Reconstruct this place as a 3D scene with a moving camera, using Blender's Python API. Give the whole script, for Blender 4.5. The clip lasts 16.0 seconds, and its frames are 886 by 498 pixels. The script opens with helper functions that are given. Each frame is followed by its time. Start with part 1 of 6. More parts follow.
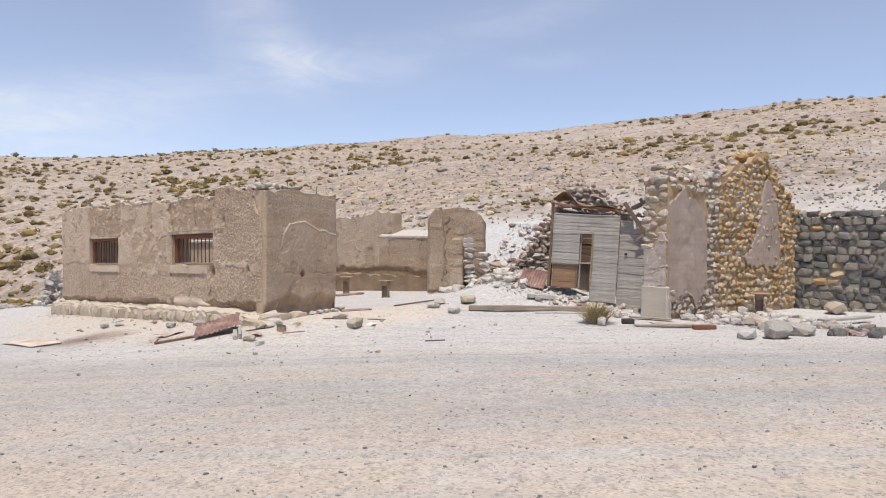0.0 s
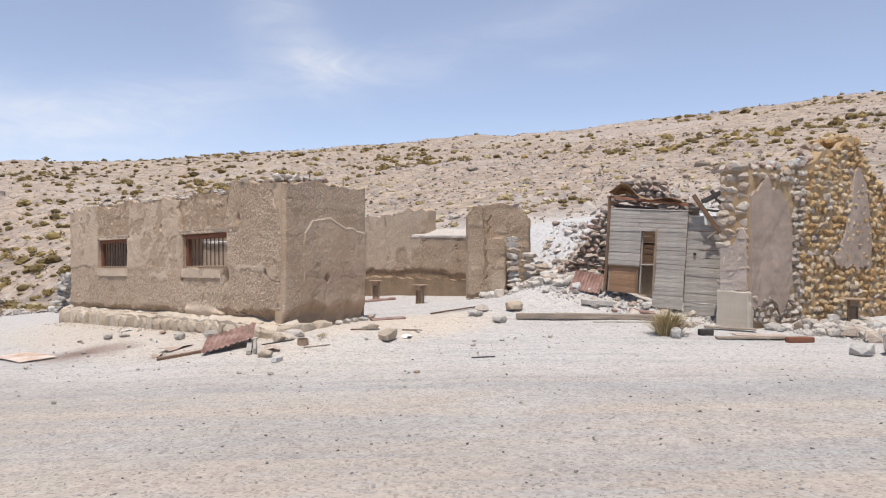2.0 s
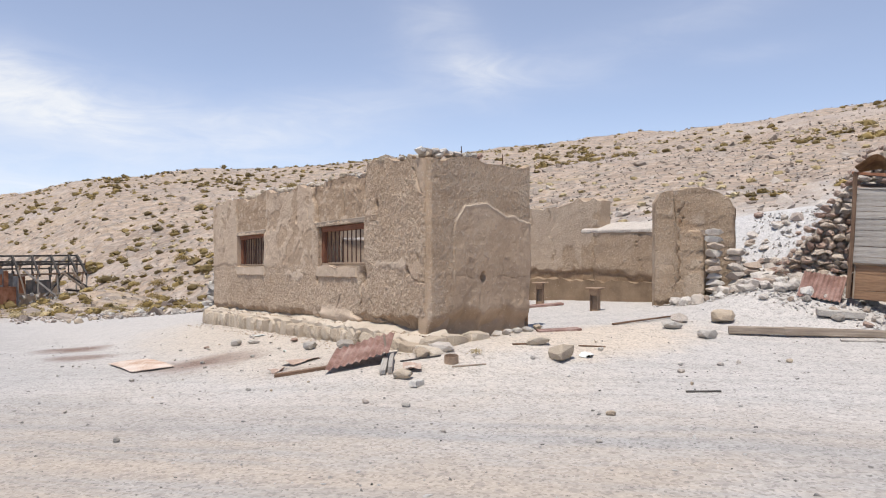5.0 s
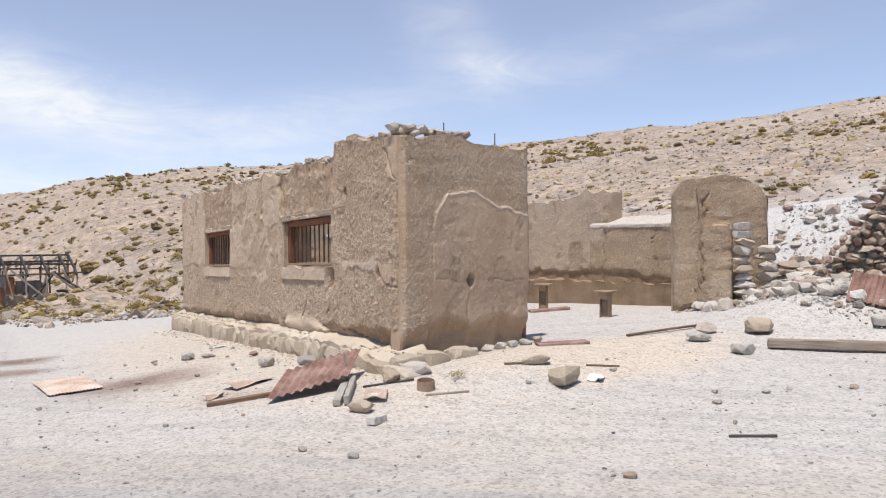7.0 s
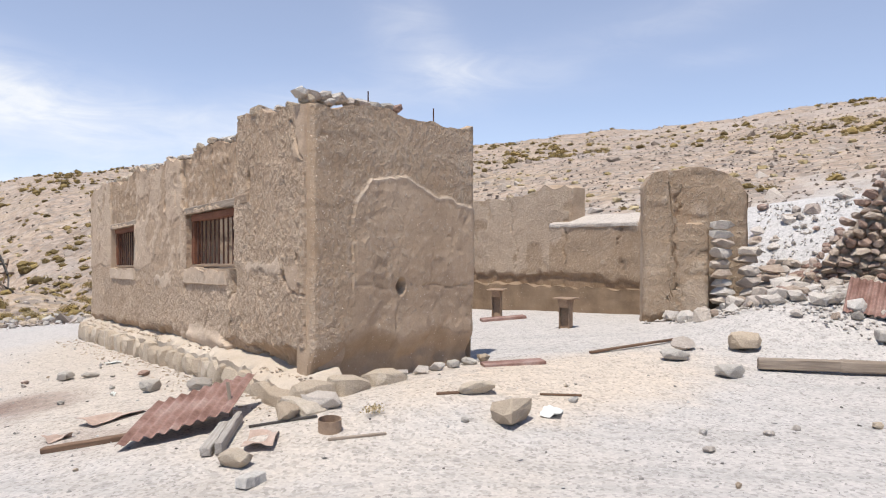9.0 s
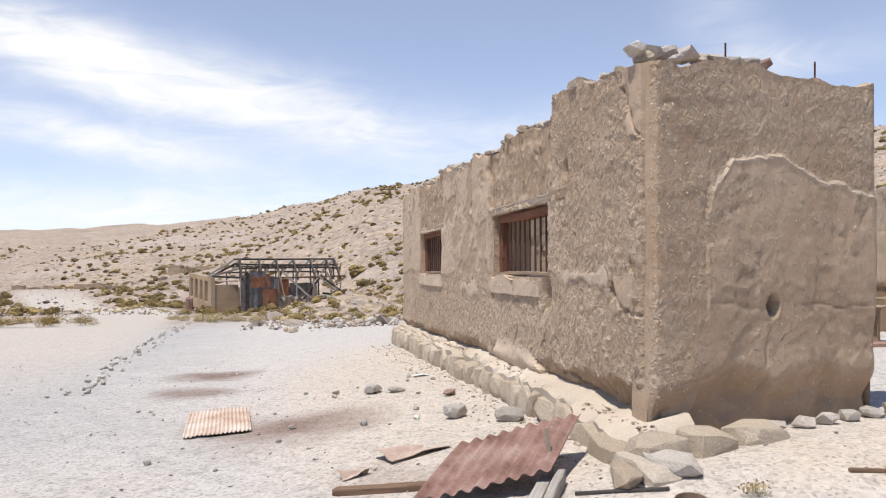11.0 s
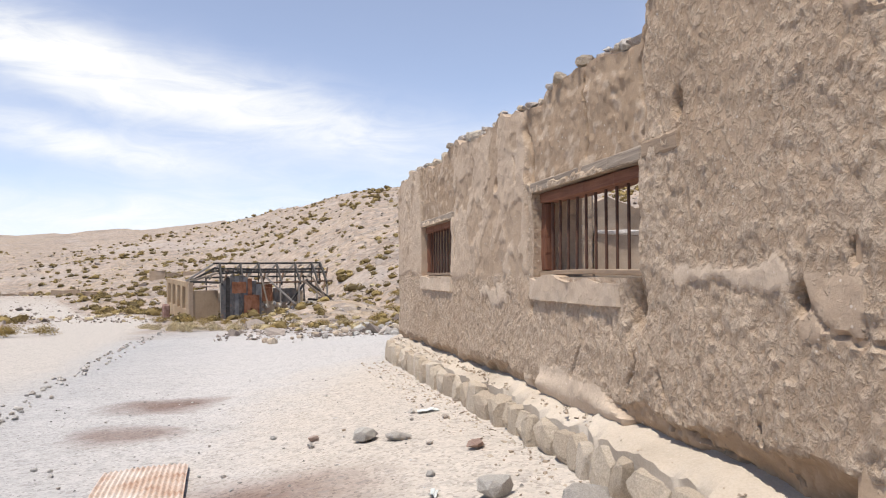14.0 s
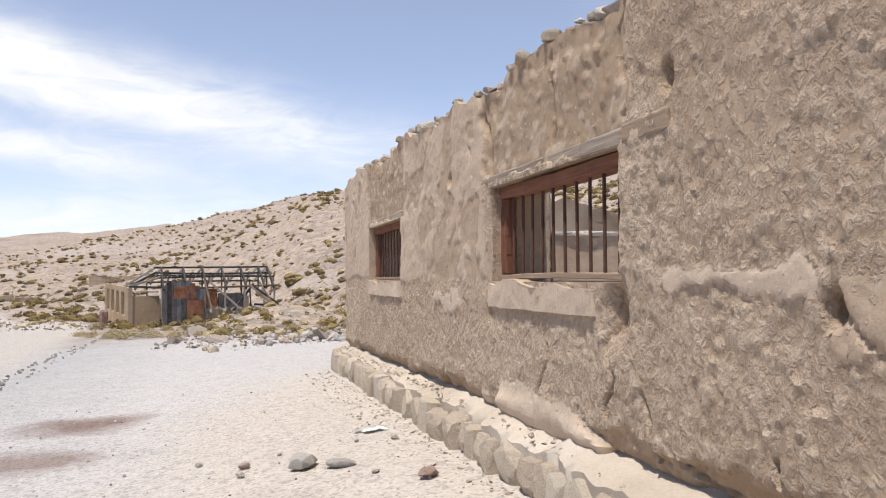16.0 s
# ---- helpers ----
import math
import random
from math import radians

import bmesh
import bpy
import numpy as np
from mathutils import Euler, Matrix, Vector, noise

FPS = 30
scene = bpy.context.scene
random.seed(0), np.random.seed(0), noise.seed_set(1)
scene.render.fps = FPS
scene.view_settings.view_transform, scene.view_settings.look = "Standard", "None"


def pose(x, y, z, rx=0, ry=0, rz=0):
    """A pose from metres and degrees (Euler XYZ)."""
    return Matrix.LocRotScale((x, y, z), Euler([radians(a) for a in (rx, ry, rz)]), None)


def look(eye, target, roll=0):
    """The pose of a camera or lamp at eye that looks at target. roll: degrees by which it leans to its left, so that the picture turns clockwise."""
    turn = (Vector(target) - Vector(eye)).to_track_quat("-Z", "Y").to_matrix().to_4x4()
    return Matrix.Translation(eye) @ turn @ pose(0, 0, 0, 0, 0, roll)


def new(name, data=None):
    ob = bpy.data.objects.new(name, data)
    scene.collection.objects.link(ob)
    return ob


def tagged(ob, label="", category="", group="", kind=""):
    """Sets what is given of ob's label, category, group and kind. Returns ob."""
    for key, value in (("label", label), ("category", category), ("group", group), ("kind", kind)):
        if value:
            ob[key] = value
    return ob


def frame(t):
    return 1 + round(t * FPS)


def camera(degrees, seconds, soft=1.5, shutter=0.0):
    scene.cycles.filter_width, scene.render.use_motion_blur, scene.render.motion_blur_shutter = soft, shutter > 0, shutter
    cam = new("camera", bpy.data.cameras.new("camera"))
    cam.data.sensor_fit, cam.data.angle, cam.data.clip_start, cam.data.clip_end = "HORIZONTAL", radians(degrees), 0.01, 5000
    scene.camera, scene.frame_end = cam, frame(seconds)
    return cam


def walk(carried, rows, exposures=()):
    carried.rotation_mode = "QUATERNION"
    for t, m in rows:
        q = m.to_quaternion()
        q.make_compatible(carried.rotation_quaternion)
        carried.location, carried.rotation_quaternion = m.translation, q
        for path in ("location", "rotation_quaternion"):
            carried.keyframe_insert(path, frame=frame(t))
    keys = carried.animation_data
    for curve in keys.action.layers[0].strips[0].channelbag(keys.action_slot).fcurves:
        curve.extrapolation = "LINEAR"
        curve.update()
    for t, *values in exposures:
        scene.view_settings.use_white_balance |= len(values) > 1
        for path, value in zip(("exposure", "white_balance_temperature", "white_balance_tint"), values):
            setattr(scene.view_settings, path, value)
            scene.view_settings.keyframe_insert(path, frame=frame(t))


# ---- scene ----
from mathutils.bvhtree import BVHTree
cam = camera(61.4, 16.0, 1.1)
PATH = [
    (0, (-0.08, -0.026, 1.543), (1.376, 1.343, 1.514), 0.4),
    (0.5, (0.302, 0.374, 1.516), (1.771, 1.731, 1.489), 0.2),
    (1, (0.69, 0.849, 1.512), (2.169, 2.195, 1.484), 0.3),
    (1.5, (1.012, 1.339, 1.485), (2.473, 2.704, 1.459), 0.3),
    (2, (1.329, 1.792, 1.467), (2.735, 3.214, 1.443), 0.1),
    (2.5, (1.621, 2.212, 1.419), (2.834, 3.802, 1.399), -0.0),
    (3, (1.952, 2.66, 1.373), (3.124, 4.281, 1.358), -0.0),
    (3.5, (2.293, 3.096, 1.36), (3.445, 4.731, 1.344), 0.1),
    (4, (2.608, 3.577, 1.326), (3.741, 5.225, 1.31), 0.0),
    (4.5, (2.946, 4.008, 1.297), (4.052, 5.674, 1.28), -0.1),
    (5, (3.272, 4.428, 1.244), (4.351, 6.112, 1.229), -0.0),
    (5.2, (3.402, 4.578, 1.243), (4.468, 6.27, 1.227), -0.0),
    (7.3, (5.011, 6.241, 1.205), (6.07, 7.938, 1.185), -0.2),
    (7.5, (5.17, 6.396, 1.184), (6.247, 8.081, 1.162), -0.1),
    (8, (5.577, 6.729, 1.176), (6.827, 8.29, 1.155), 0.1),
    (8.5, (5.936, 7.038, 1.193), (7.238, 8.555, 1.173), 0.2),
    (9, (6.177, 7.413, 1.163), (7.318, 9.055, 1.149), 0.2),
    (9.5, (6.346, 7.864, 1.166), (7.25, 9.648, 1.152), 0.2),
    (10, (6.497, 8.311, 1.198), (7.059, 10.23, 1.183), 0.1),
    (10.2, (6.525, 8.46, 1.19), (6.958, 10.413, 1.177), 0.3),
    (12.3, (6.891, 10.496, 1.085), (7.297, 12.454, 1.092), -0.2),
    (12.5, (6.91, 10.696, 1.07), (7.311, 12.655, 1.077), -0.2),
    (13, (6.894, 11.187, 1.054), (7.291, 13.147, 1.062), -0.1),
    (13.5, (6.877, 11.582, 1.037), (7.295, 13.537, 1.046), -0.2),
    (14, (6.946, 11.977, 1.014), (7.394, 13.926, 1.025), -0.2),
    (14.5, (6.968, 12.232, 0.992), (7.448, 14.174, 1.005), -0.2),
    (15, (7.036, 12.46, 0.997), (7.548, 14.393, 1.017), -0.4),
    (15.5, (7.13, 12.598, 0.998), (7.671, 14.524, 1.018), -0.5),
    (16, (7.147, 12.742, 0.999), (7.722, 14.658, 1.019), -0.3),
]
walk(cam, [(t, look(eye, target, roll)) for t, eye, target, roll in PATH], ((0, 0.40), (5, 0.40), (8, 0.48), (16, 0.5)))

# world, sun, exposure
SUN_EL, SUN_FROM = radians(70), Vector((-0.82, -0.57, 0)).normalized()
world = bpy.data.worlds.new("sky")
scene.world = world
world.use_nodes = True
wn = world.node_tree
sky = wn.nodes.new("ShaderNodeTexSky")
sky.sky_type, sky.sun_disc = "NISHITA", False
sky.sun_elevation, sky.sun_rotation = SUN_EL, math.atan2(SUN_FROM.x, SUN_FROM.y)
sky.altitude, sky.air_density, sky.dust_density, sky.ozone_density = 3800, 1.0, 1.6, 1.0
wn.links.new(sky.outputs[0], wn.nodes["Background"].inputs[0])
wn.nodes["Background"].inputs[1].default_value = 0.12
sun = new("sun", bpy.data.lights.new("sun", "SUN"))
sun.data.energy, sun.data.angle, sun.data.color = 3.6, radians(0.5), (1.0, 0.955, 0.89)
sun.matrix_world = look(SUN_FROM * math.cos(SUN_EL) * 50 + Vector((0, 0, 50 * math.sin(SUN_EL))), (0, 0, 0))


# ---------- numeric noise ----------
PERM = np.random.RandomState(7).permutation(256)
VALS = np.random.RandomState(8).rand(256) * 2 - 1


def vnoise(x, y, z=None):
    """Smooth value noise in -1..1."""
    x = np.asarray(x, float)
    y = np.asarray(y, float)
    z = np.zeros_like(x) if z is None else np.asarray(z, float)
    xi, yi, zi = np.floor(x).astype(int), np.floor(y).astype(int), np.floor(z).astype(int)
    fx, fy, fz = x - xi, y - yi, z - zi
    fx, fy, fz = (f * f * (3 - 2 * f) for f in (fx, fy, fz))
    out = 0
    for a in (0, 1):
        for b in (0, 1):
            for c in (0, 1):
                h = PERM[(PERM[(PERM[(xi + a) & 255] + yi + b) & 255] + zi + c) & 255]
                out = out + VALS[h] * (fx if a else 1 - fx) * (fy if b else 1 - fy) * (fz if c else 1 - fz)
    return out


def fbm(x, y, z=None, octaves=4):
    out, amp, f = 0, 1.0, 1.0
    z = np.zeros_like(np.asarray(x, float)) if z is None else np.asarray(z, float)
    for i in range(octaves):
        out = out + amp * vnoise(np.asarray(x) * f + 17 * i, np.asarray(y) * f + 31 * i, z * f + 5 * i)
        amp *= 0.5
        f *= 2.03
    return out


def ss(v, a, b):
    u = np.clip((np.asarray(v, float) - a) / (b - a), 0, 1)
    return u * u * (3 - 2 * u)


# ---------- terrain ----------
HUB = (4.0, 7.0)
BEARING = [-180, -120, -60, -19, -9, 0, 4, 8, 16, 30, 47, 62, 77, 100, 140, 180]
RISE = [.02, .015, .015, .019, .029, .047, .066, .087, .095, .114, .138, .155, .167, .172, .10, .02]
FAR = [400, 450, 500, 450, 350, 230, 190, 165, 160, 170, 180, 185, 190, 200, 300, 400]
FOOT = [150, 150, 150, 140, 105, 84, 72, 62, 47, 35, 32, 31, 31, 31, 80, 150]


def near_ground(x, y):
    z = -0.052 * np.clip(y, -60, 88)
    z = z + 0.052 * np.clip(x - 8.2, 0, 8) * ss(y, 5, 14) * (1 - ss(y, 30, 45))
    z = z - 0.012 * np.clip(x - 9, 0, 8) * (1 - ss(y, 5, 14))
    z = z + 0.25 * ss(x, 5.8, 8.8) * ss(y, 11.0, 15.0) * (1 - ss(y, 30, 42))
    start = 22.6 - 3.9 * ss(y, 7.6, 8.8)
    width = 0.7 + 4.2 * ss(y, 7.6, 10)
    z = z + (2.5 - 0.6 * ss(y, 17, 24)) * ss((x - start) / width, 0, 1) * (1 - 0.75 * ss(y, 26, 36))
    # rubble talus beside the shed and the apron round the house
    z = z + 0.75 * np.exp(-(((x - 18.6) / 1.5) ** 2 + ((y - 13.9) / 1.5) ** 2))
    z = z + 0.30 * np.exp(-(((x - 17.0) / 1.3) ** 2 + ((y - 12.2) / 1.6) ** 2))
    z = z + 0.28 * np.exp(-(((x - 16.3) / 1.0) ** 2 + ((y - 13.3) / 1.0) ** 2))
    z = z + 0.16 * np.exp(-(((x - 10.2) / 1.6) ** 2 + ((y - 13.6) / 0.9) ** 2))
    return z


def ground_z(x, y):
    x, y = np.asarray(x, float), np.asarray(y, float)
    dx, dy = x - HUB[0], y - HUB[1]
    r = np.hypot(dx, dy) + 1e-6
    b = np.degrees(np.arctan2(dx, dy))
    rise, far, foot = np.interp(b, BEARING, RISE), np.interp(b, BEARING, FAR), np.interp(b, BEARING, FOOT)
    k = np.minimum(1, foot / r)
    low = near_ground(HUB[0] + dx * k, HUB[1] + dy * k)
    q = np.clip((r - foot) / (far - foot), 0, 1)
    top = 1.2 + rise * far
    z = low + (top - low) * (0.7 * q + 0.3 * q * (2 - q)) - 0.12 * np.maximum(0, r - far)
    z = np.maximum(z, -30)
    # spoil bank in front of the burnt building
    z = z + 1.25 * np.exp(-(((x - 11.0) / 3.6) ** 2 + ((y - 59.5) / 3.2) ** 2))
    rough = ss(r, 30, 120)
    z = z + rough * (0.9 * fbm(x / 22, y / 22, octaves=4) + 0.25 * vnoise(x / 2.1, y / 2.1))
    z = z + 0.015 * fbm(x / 1.7, y / 1.7, octaves=3) * ss(r, 0, 3)
    return z


def gz(x, y):
    return float(ground_z(x, y))


# ---------- material helpers ----------
class Mat:
    def __init__(self, name, rough=0.9, metal=0.0):
        self.m = bpy.data.materials.new(name)
        self.m.use_nodes = True
        self.t = self.m.node_tree
        self.b = self.t.nodes["Principled BSDF"]
        self.b.inputs["Roughness"].default_value = rough
        self.b.inputs["Metallic"].default_value = metal
        self.b.inputs["Specular IOR Level"].default_value = 0.25
        self.co = self.t.nodes.new("ShaderNodeTexCoord").outputs["Object"]
        self.normal = None

    def link(self, a, b):
        self.t.links.new(a, b)

    def noise(self, scale, detail=6.0, rough=0.6, stretch=None, distortion=0.0):
        n = self.t.nodes.new("ShaderNodeTexNoise")
        n.inputs["Scale"].default_value, n.inputs["Detail"].default_value = scale, detail
        n.inputs["Roughness"].default_value, n.inputs["Distortion"].default_value = rough, distortion
        self.link(self.mapped(stretch), n.inputs["Vector"])
        return n.outputs["Fac"]

    def mapped(self, stretch=None, turn=None):
        if stretch is None and turn is None:
            return self.co
        mp = self.t.nodes.new("ShaderNodeMapping")
        mp.inputs["Scale"].default_value = stretch or (1, 1, 1)
        mp.inputs["Rotation"].default_value = turn or (0, 0, 0)
        self.link(self.co, mp.inputs["Vector"])
        return mp.outputs[0]

    def voronoi(self, scale, feature="F1", out="Distance", stretch=None):
        n = self.t.nodes.new("ShaderNodeTexVoronoi")
        n.feature = feature
        n.inputs["Scale"].default_value = scale
        self.link(self.mapped(stretch), n.inputs["Vector"])
        return n.outputs[out]

    def ramp(self, fac, *stops):
        n = self.t.nodes.new("ShaderNodeValToRGB")
        e = n.color_ramp.elements
        while len(e) < len(stops):
            e.new(0.5)
        for el, (pos, col) in zip(e, stops):
            el.position = pos
            el.color = (*col, 1) if isinstance(col, tuple) else (col, col, col, 1)
        self.link(fac, n.inputs[0])
        return n.outputs[0]

    def mix(self, fac, a, b, mode="MIX"):
        n = self.t.nodes.new("ShaderNodeMix")
        n.data_type, n.blend_type = "RGBA", mode
        for val, i in ((fac, 0), (a, 6), (b, 7)):
            sock = n.inputs[i]
            if isinstance(val, (int, float)):
                sock.default_value = val if i == 0 else (val, val, val, 1)
            elif isinstance(val, tuple):
                sock.default_value = (*val, 1)
            else:
                self.link(val, sock)
        return n.outputs[2]

    def math(self, op, a, b=0.0):
        n = self.t.nodes.new("ShaderNodeMath")
        n.operation = op
        for val, sock in ((a, n.inputs[0]), (b, n.inputs[1])):
            if isinstance(val, (int, float)):
                sock.default_value = val
            else:
                self.link(val, sock)
        return n.outputs[0]

    def axis(self, i):
        n = self.t.nodes.new("ShaderNodeSeparateXYZ")
        self.link(self.co, n.inputs[0])
        return n.outputs[i]

    def attr(self, name):
        n = self.t.nodes.new("ShaderNodeAttribute")
        n.attribute_name = name
        return n.outputs["Fac"]

    def rnd(self):
        return self.t.nodes.new("ShaderNodeObjectInfo").outputs["Random"]

    def island(self):
        return self.t.nodes.new("ShaderNodeNewGeometry").outputs["Random Per Island"]

    def color(self, c):
        self.link(c, self.b.inputs["Base Color"])

    def bump(self, height, strength=0.5, distance=0.02):
        n = self.t.nodes.new("ShaderNodeBump")
        n.inputs["Strength"].default_value, n.inputs["Distance"].default_value = strength, distance
        self.link(height, n.inputs["Height"])
        if self.normal is not None:
            self.link(self.normal, n.inputs["Normal"])
        self.normal = n.outputs[0]
        self.link(self.normal, self.b.inputs["Normal"])
        return self


def stone_mat(name, stops, grain=30, island=False, spread=0.5):
    m = Mat(name, 0.92)
    pick = m.island() if island else m.rnd()
    n = m.noise(6, 5)
    fac = m.math("ADD", m.math("MULTIPLY", pick, spread + 0.4), m.math("MULTIPLY", m.math("SUBTRACT", n, 0.5), 0.7))
    col = m.ramp(fac, *stops)
    col = m.mix(0.7, col, m.ramp(m.noise(grain, 7, 0.7), (0.32, 0.55), (0.62, 1.0)), "MULTIPLY")
    m.color(col)
    m.bump(m.noise(9, 9, 0.72), 0.7, 0.06)
    return m.m


def adobe_mat(name, dark, mid, light, relief=1.0, lime=None, earth=(0.33, 0.225, 0.14)):
    """Rammed earth; where the mesh carries them, "lime" marks surviving plaster and paler clods and rims, "earth" bare
    brown soil, hollows and painted overhang shade.
    """
    m = Mat(name, 0.95)
    big = m.noise(0.7, 5, 0.6)
    fine = m.noise(9, 8, 0.7)
    col = m.ramp(big, (0.3, dark), (0.5, mid), (0.72, light))
    col = m.mix(m.ramp(fine, (0.42, 0.0), (0.62, 0.3)), col, light)
    layers = m.noise(1.1, 5, 0.6, (0.35, 0.35, 7.0))
    col = m.mix(0.35, col, m.ramp(layers, (0.3, 0.70), (0.65, 1.0)), "MULTIPLY")
    streak = m.noise(2.2, 6, 0.6, (1.5, 1.5, 0.22))
    col = m.mix(0.30, col, m.ramp(streak, (0.35, 0.74), (0.6, 1.0)), "MULTIPLY")
    if lime:
        tint = m.ramp(m.noise(3.1, 6, 0.65), (0.3, tuple(c * 0.86 for c in lime)), (0.7, lime))
        bare = m.ramp(m.noise(5.2, 6, 0.7), (0.3, tuple(c * 0.72 for c in earth)), (0.7, tuple(c * 1.12 for c in earth)))
        col = m.mix(m.attr("earth"), col, bare)
        col = m.mix(m.attr("lime"), col, tint)
        rag = m.math("ADD", m.noise(24, 4, 0.6, (1, 1, 0.8), 0.3), m.math("MULTIPLY", m.attr("dash"), 0.24))
        crumb = m.ramp(rag, (0.60, 0.0), (0.90, 1.0))
        # Crumbs tinted paler: plaster tone plus the sun on their tops, put into colour.
        col = m.mix(m.math("MULTIPLY", crumb, 0.6), col, tint)
    flecks = m.ramp(m.voronoi(17), (0.10, 1.0), (0.17, 0.0))
    gate = m.ramp(m.noise(2.4, 4), (0.50, 0.0), (0.62, 1.0))
    col = m.mix(m.math("MULTIPLY", m.math("MULTIPLY", flecks, gate), 0.75), col, (0.70, 0.61, 0.51))
    pits = m.ramp(m.voronoi(31), (0.05, 1.0), (0.13, 0.0))
    pgate = m.ramp(m.noise(3.7, 4), (0.50, 0.0), (0.64, 1.0))
    col = m.mix(m.math("MULTIPLY", m.math("MULTIPLY", pits, pgate), 0.55), col, tuple(c * 0.5 for c in dark))
    col = m.mix(0.45, col, m.ramp(m.noise(55, 4, 0.7), (0.3, 0.70), (0.6, 1.0)), "MULTIPLY")
    m.color(col)
    if lime:
        m.bump(crumb, 0.8, 0.022)
    m.bump(m.noise(7, 8, 0.72), 0.2 * relief, 0.03)
    m.bump(m.noise(42, 6, 0.75), 0.5 * relief, 0.014)
    m.bump(m.noise(130, 4, 0.7), 0.4 * relief, 0.004)
    return m.m


def wood_mat(name, dark, light, along=0, rough=0.85):
    m = Mat(name, rough)
    st = [14.0, 14.0, 14.0]
    st[along] = 0.7
    grain = m.noise(2.2, 8, 0.7, tuple(st), 0.4)
    col = m.ramp(grain, (0.3, dark), (0.68, light))
    col = m.mix(m.ramp(m.noise(1.3, 4), (0.45, 0.0), (0.7, 0.6)), col, dark)
    col = m.mix(0.6, col, m.ramp(m.rnd(), (0.0, 0.72), (1.0, 1.0)), "MULTIPLY")
    m.color(col)
    m.bump(grain, 0.5, 0.012)
    return m.m


def rust_mat(name, stops, rough=0.8, metal=0.15):
    m = Mat(name, rough, metal)
    n = m.noise(2.6, 7, 0.65)
    col = m.ramp(n, *stops)
    col = m.mix(0.5, col, m.ramp(m.noise(30, 6), (0.3, 0.55), (0.65, 1.0)), "MULTIPLY")
    m.color(col)
    m.bump(m.noise(60, 5), 0.3, 0.006)
    return m.m


def ground_mat():
    m = Mat("ground", 0.97)
    x, y = m.axis(0), m.axis(1)
    big, mid, fine = m.noise(0.16, 5, 0.6), m.noise(0.9, 6, 0.65), m.noise(9, 8, 0.7)
    tan, pink, grey, white = (0.51, 0.425, 0.345), (0.465, 0.38, 0.31), (0.325, 0.313, 0.303), (0.54, 0.512, 0.488)
    col = m.mix(m.ramp(big, (0.4, 0.0), (0.6, 1.0)), tan, pink)
    # grey gravel lane that runs past the ruin, whiter ground towards it
    w = m.math("ADD", m.math("MULTIPLY", x, 0.76), m.math("MULTIPLY", y, 0.65))
    w = m.math("ADD", w, m.math("ADD", m.math("MULTIPLY", m.math("SUBTRACT", big, 0.5), 5.0), m.math("MULTIPLY", m.math("SUBTRACT", mid, 0.5), 2.5)))
    col = m.mix(m.ramp(m.math("DIVIDE", w, 40.0), (0.26, 0.0), (0.36, 0.75)), col, white)
    r0 = m.math("SQRT", m.math("ADD", m.math("MULTIPLY", x, x), m.math("MULTIPLY", y, y)))
    lane = m.ramp(m.math("DIVIDE", w, 40.0), (0.16, 0.0), (0.21, 0.75), (0.25, 0.45), (0.28, 0.9), (0.34, 0.0))
    along = m.math("SUBTRACT", m.math("MULTIPLY", y, 0.76), m.math("MULTIPLY", x, 0.65))
    sweep = m.t.nodes.new("ShaderNodeCombineXYZ")
    m.link(m.math("MULTIPLY", m.math("ADD", m.math("MULTIPLY", x, 0.76), m.math("MULTIPLY", y, 0.65)), 1.9), sweep.inputs[0])
    m.link(m.math("MULTIPLY", along, 0.13), sweep.inputs[1])
    rn = m.t.nodes.new("ShaderNodeTexNoise")
    rn.inputs["Scale"].default_value, rn.inputs["Detail"].default_value, rn.inputs["Roughness"].default_value = 1.0, 6.0, 0.62
    m.link(sweep.outputs[0], rn.inputs["Vector"])
    ruts = rn.outputs["Fac"]
    col = m.mix(m.math("MULTIPLY", lane, m.ramp(ruts, (0.40, 0.35), (0.6, 1.0))), col, grey)
    tracks = m.ramp(m.math("DIVIDE", r0, 60.0), (0.30, 0.5), (0.45, 0.0))
    col = m.mix(m.math("MULTIPLY", tracks, m.ramp(ruts, (0.50, 0.0), (0.60, 1.0))), col, (0.40, 0.375, 0.35))
    left = m.math("MULTIPLY", m.ramp(m.math("DIVIDE", m.math("ADD", x, m.math("MULTIPLY", mid, 3.0)), 10.0), (0.45, 1.0), (0.75, 0.0)), m.ramp(m.math("DIVIDE", y, 40.0), (0.35, 0.0), (0.45, 1.0)))
    col = m.mix(m.math("MULTIPLY", left, 0.8), col, (0.41, 0.392, 0.378))
    col = m.mix(m.ramp(m.noise(0.45, 8, 0.75), (0.48, 0.0), (0.70, 0.4)), col, white)
    # sandy apron beside the house
    dx, dy = m.math("DIVIDE", m.math("SUBTRACT", x, 9.0), 3.2), m.math("DIVIDE", m.math("SUBTRACT", y, 19.0), 9.0)
    d = m.math("SQRT", m.math("ADD", m.math("MULTIPLY", dx, dx), m.math("MULTIPLY", dy, dy)))
    d = m.math("ADD", d, m.math("MULTIPLY", m.math("SUBTRACT", mid, 0.5), 0.6))
    col = m.mix(m.ramp(d, (0.55, 0.5), (1.0, 0.0)), col, (0.56, 0.465, 0.365))
    dx, dy = m.math("DIVIDE", m.math("SUBTRACT", x, 12.2), 2.6), m.math("DIVIDE", m.math("SUBTRACT", y, 13.4), 1.5)
    d = m.math("SQRT", m.math("ADD", m.math("MULTIPLY", dx, dx), m.math("MULTIPLY", dy, dy)))
    d = m.math("ADD", d, m.math("MULTIPLY", m.math("SUBTRACT", mid, 0.5), 0.9))
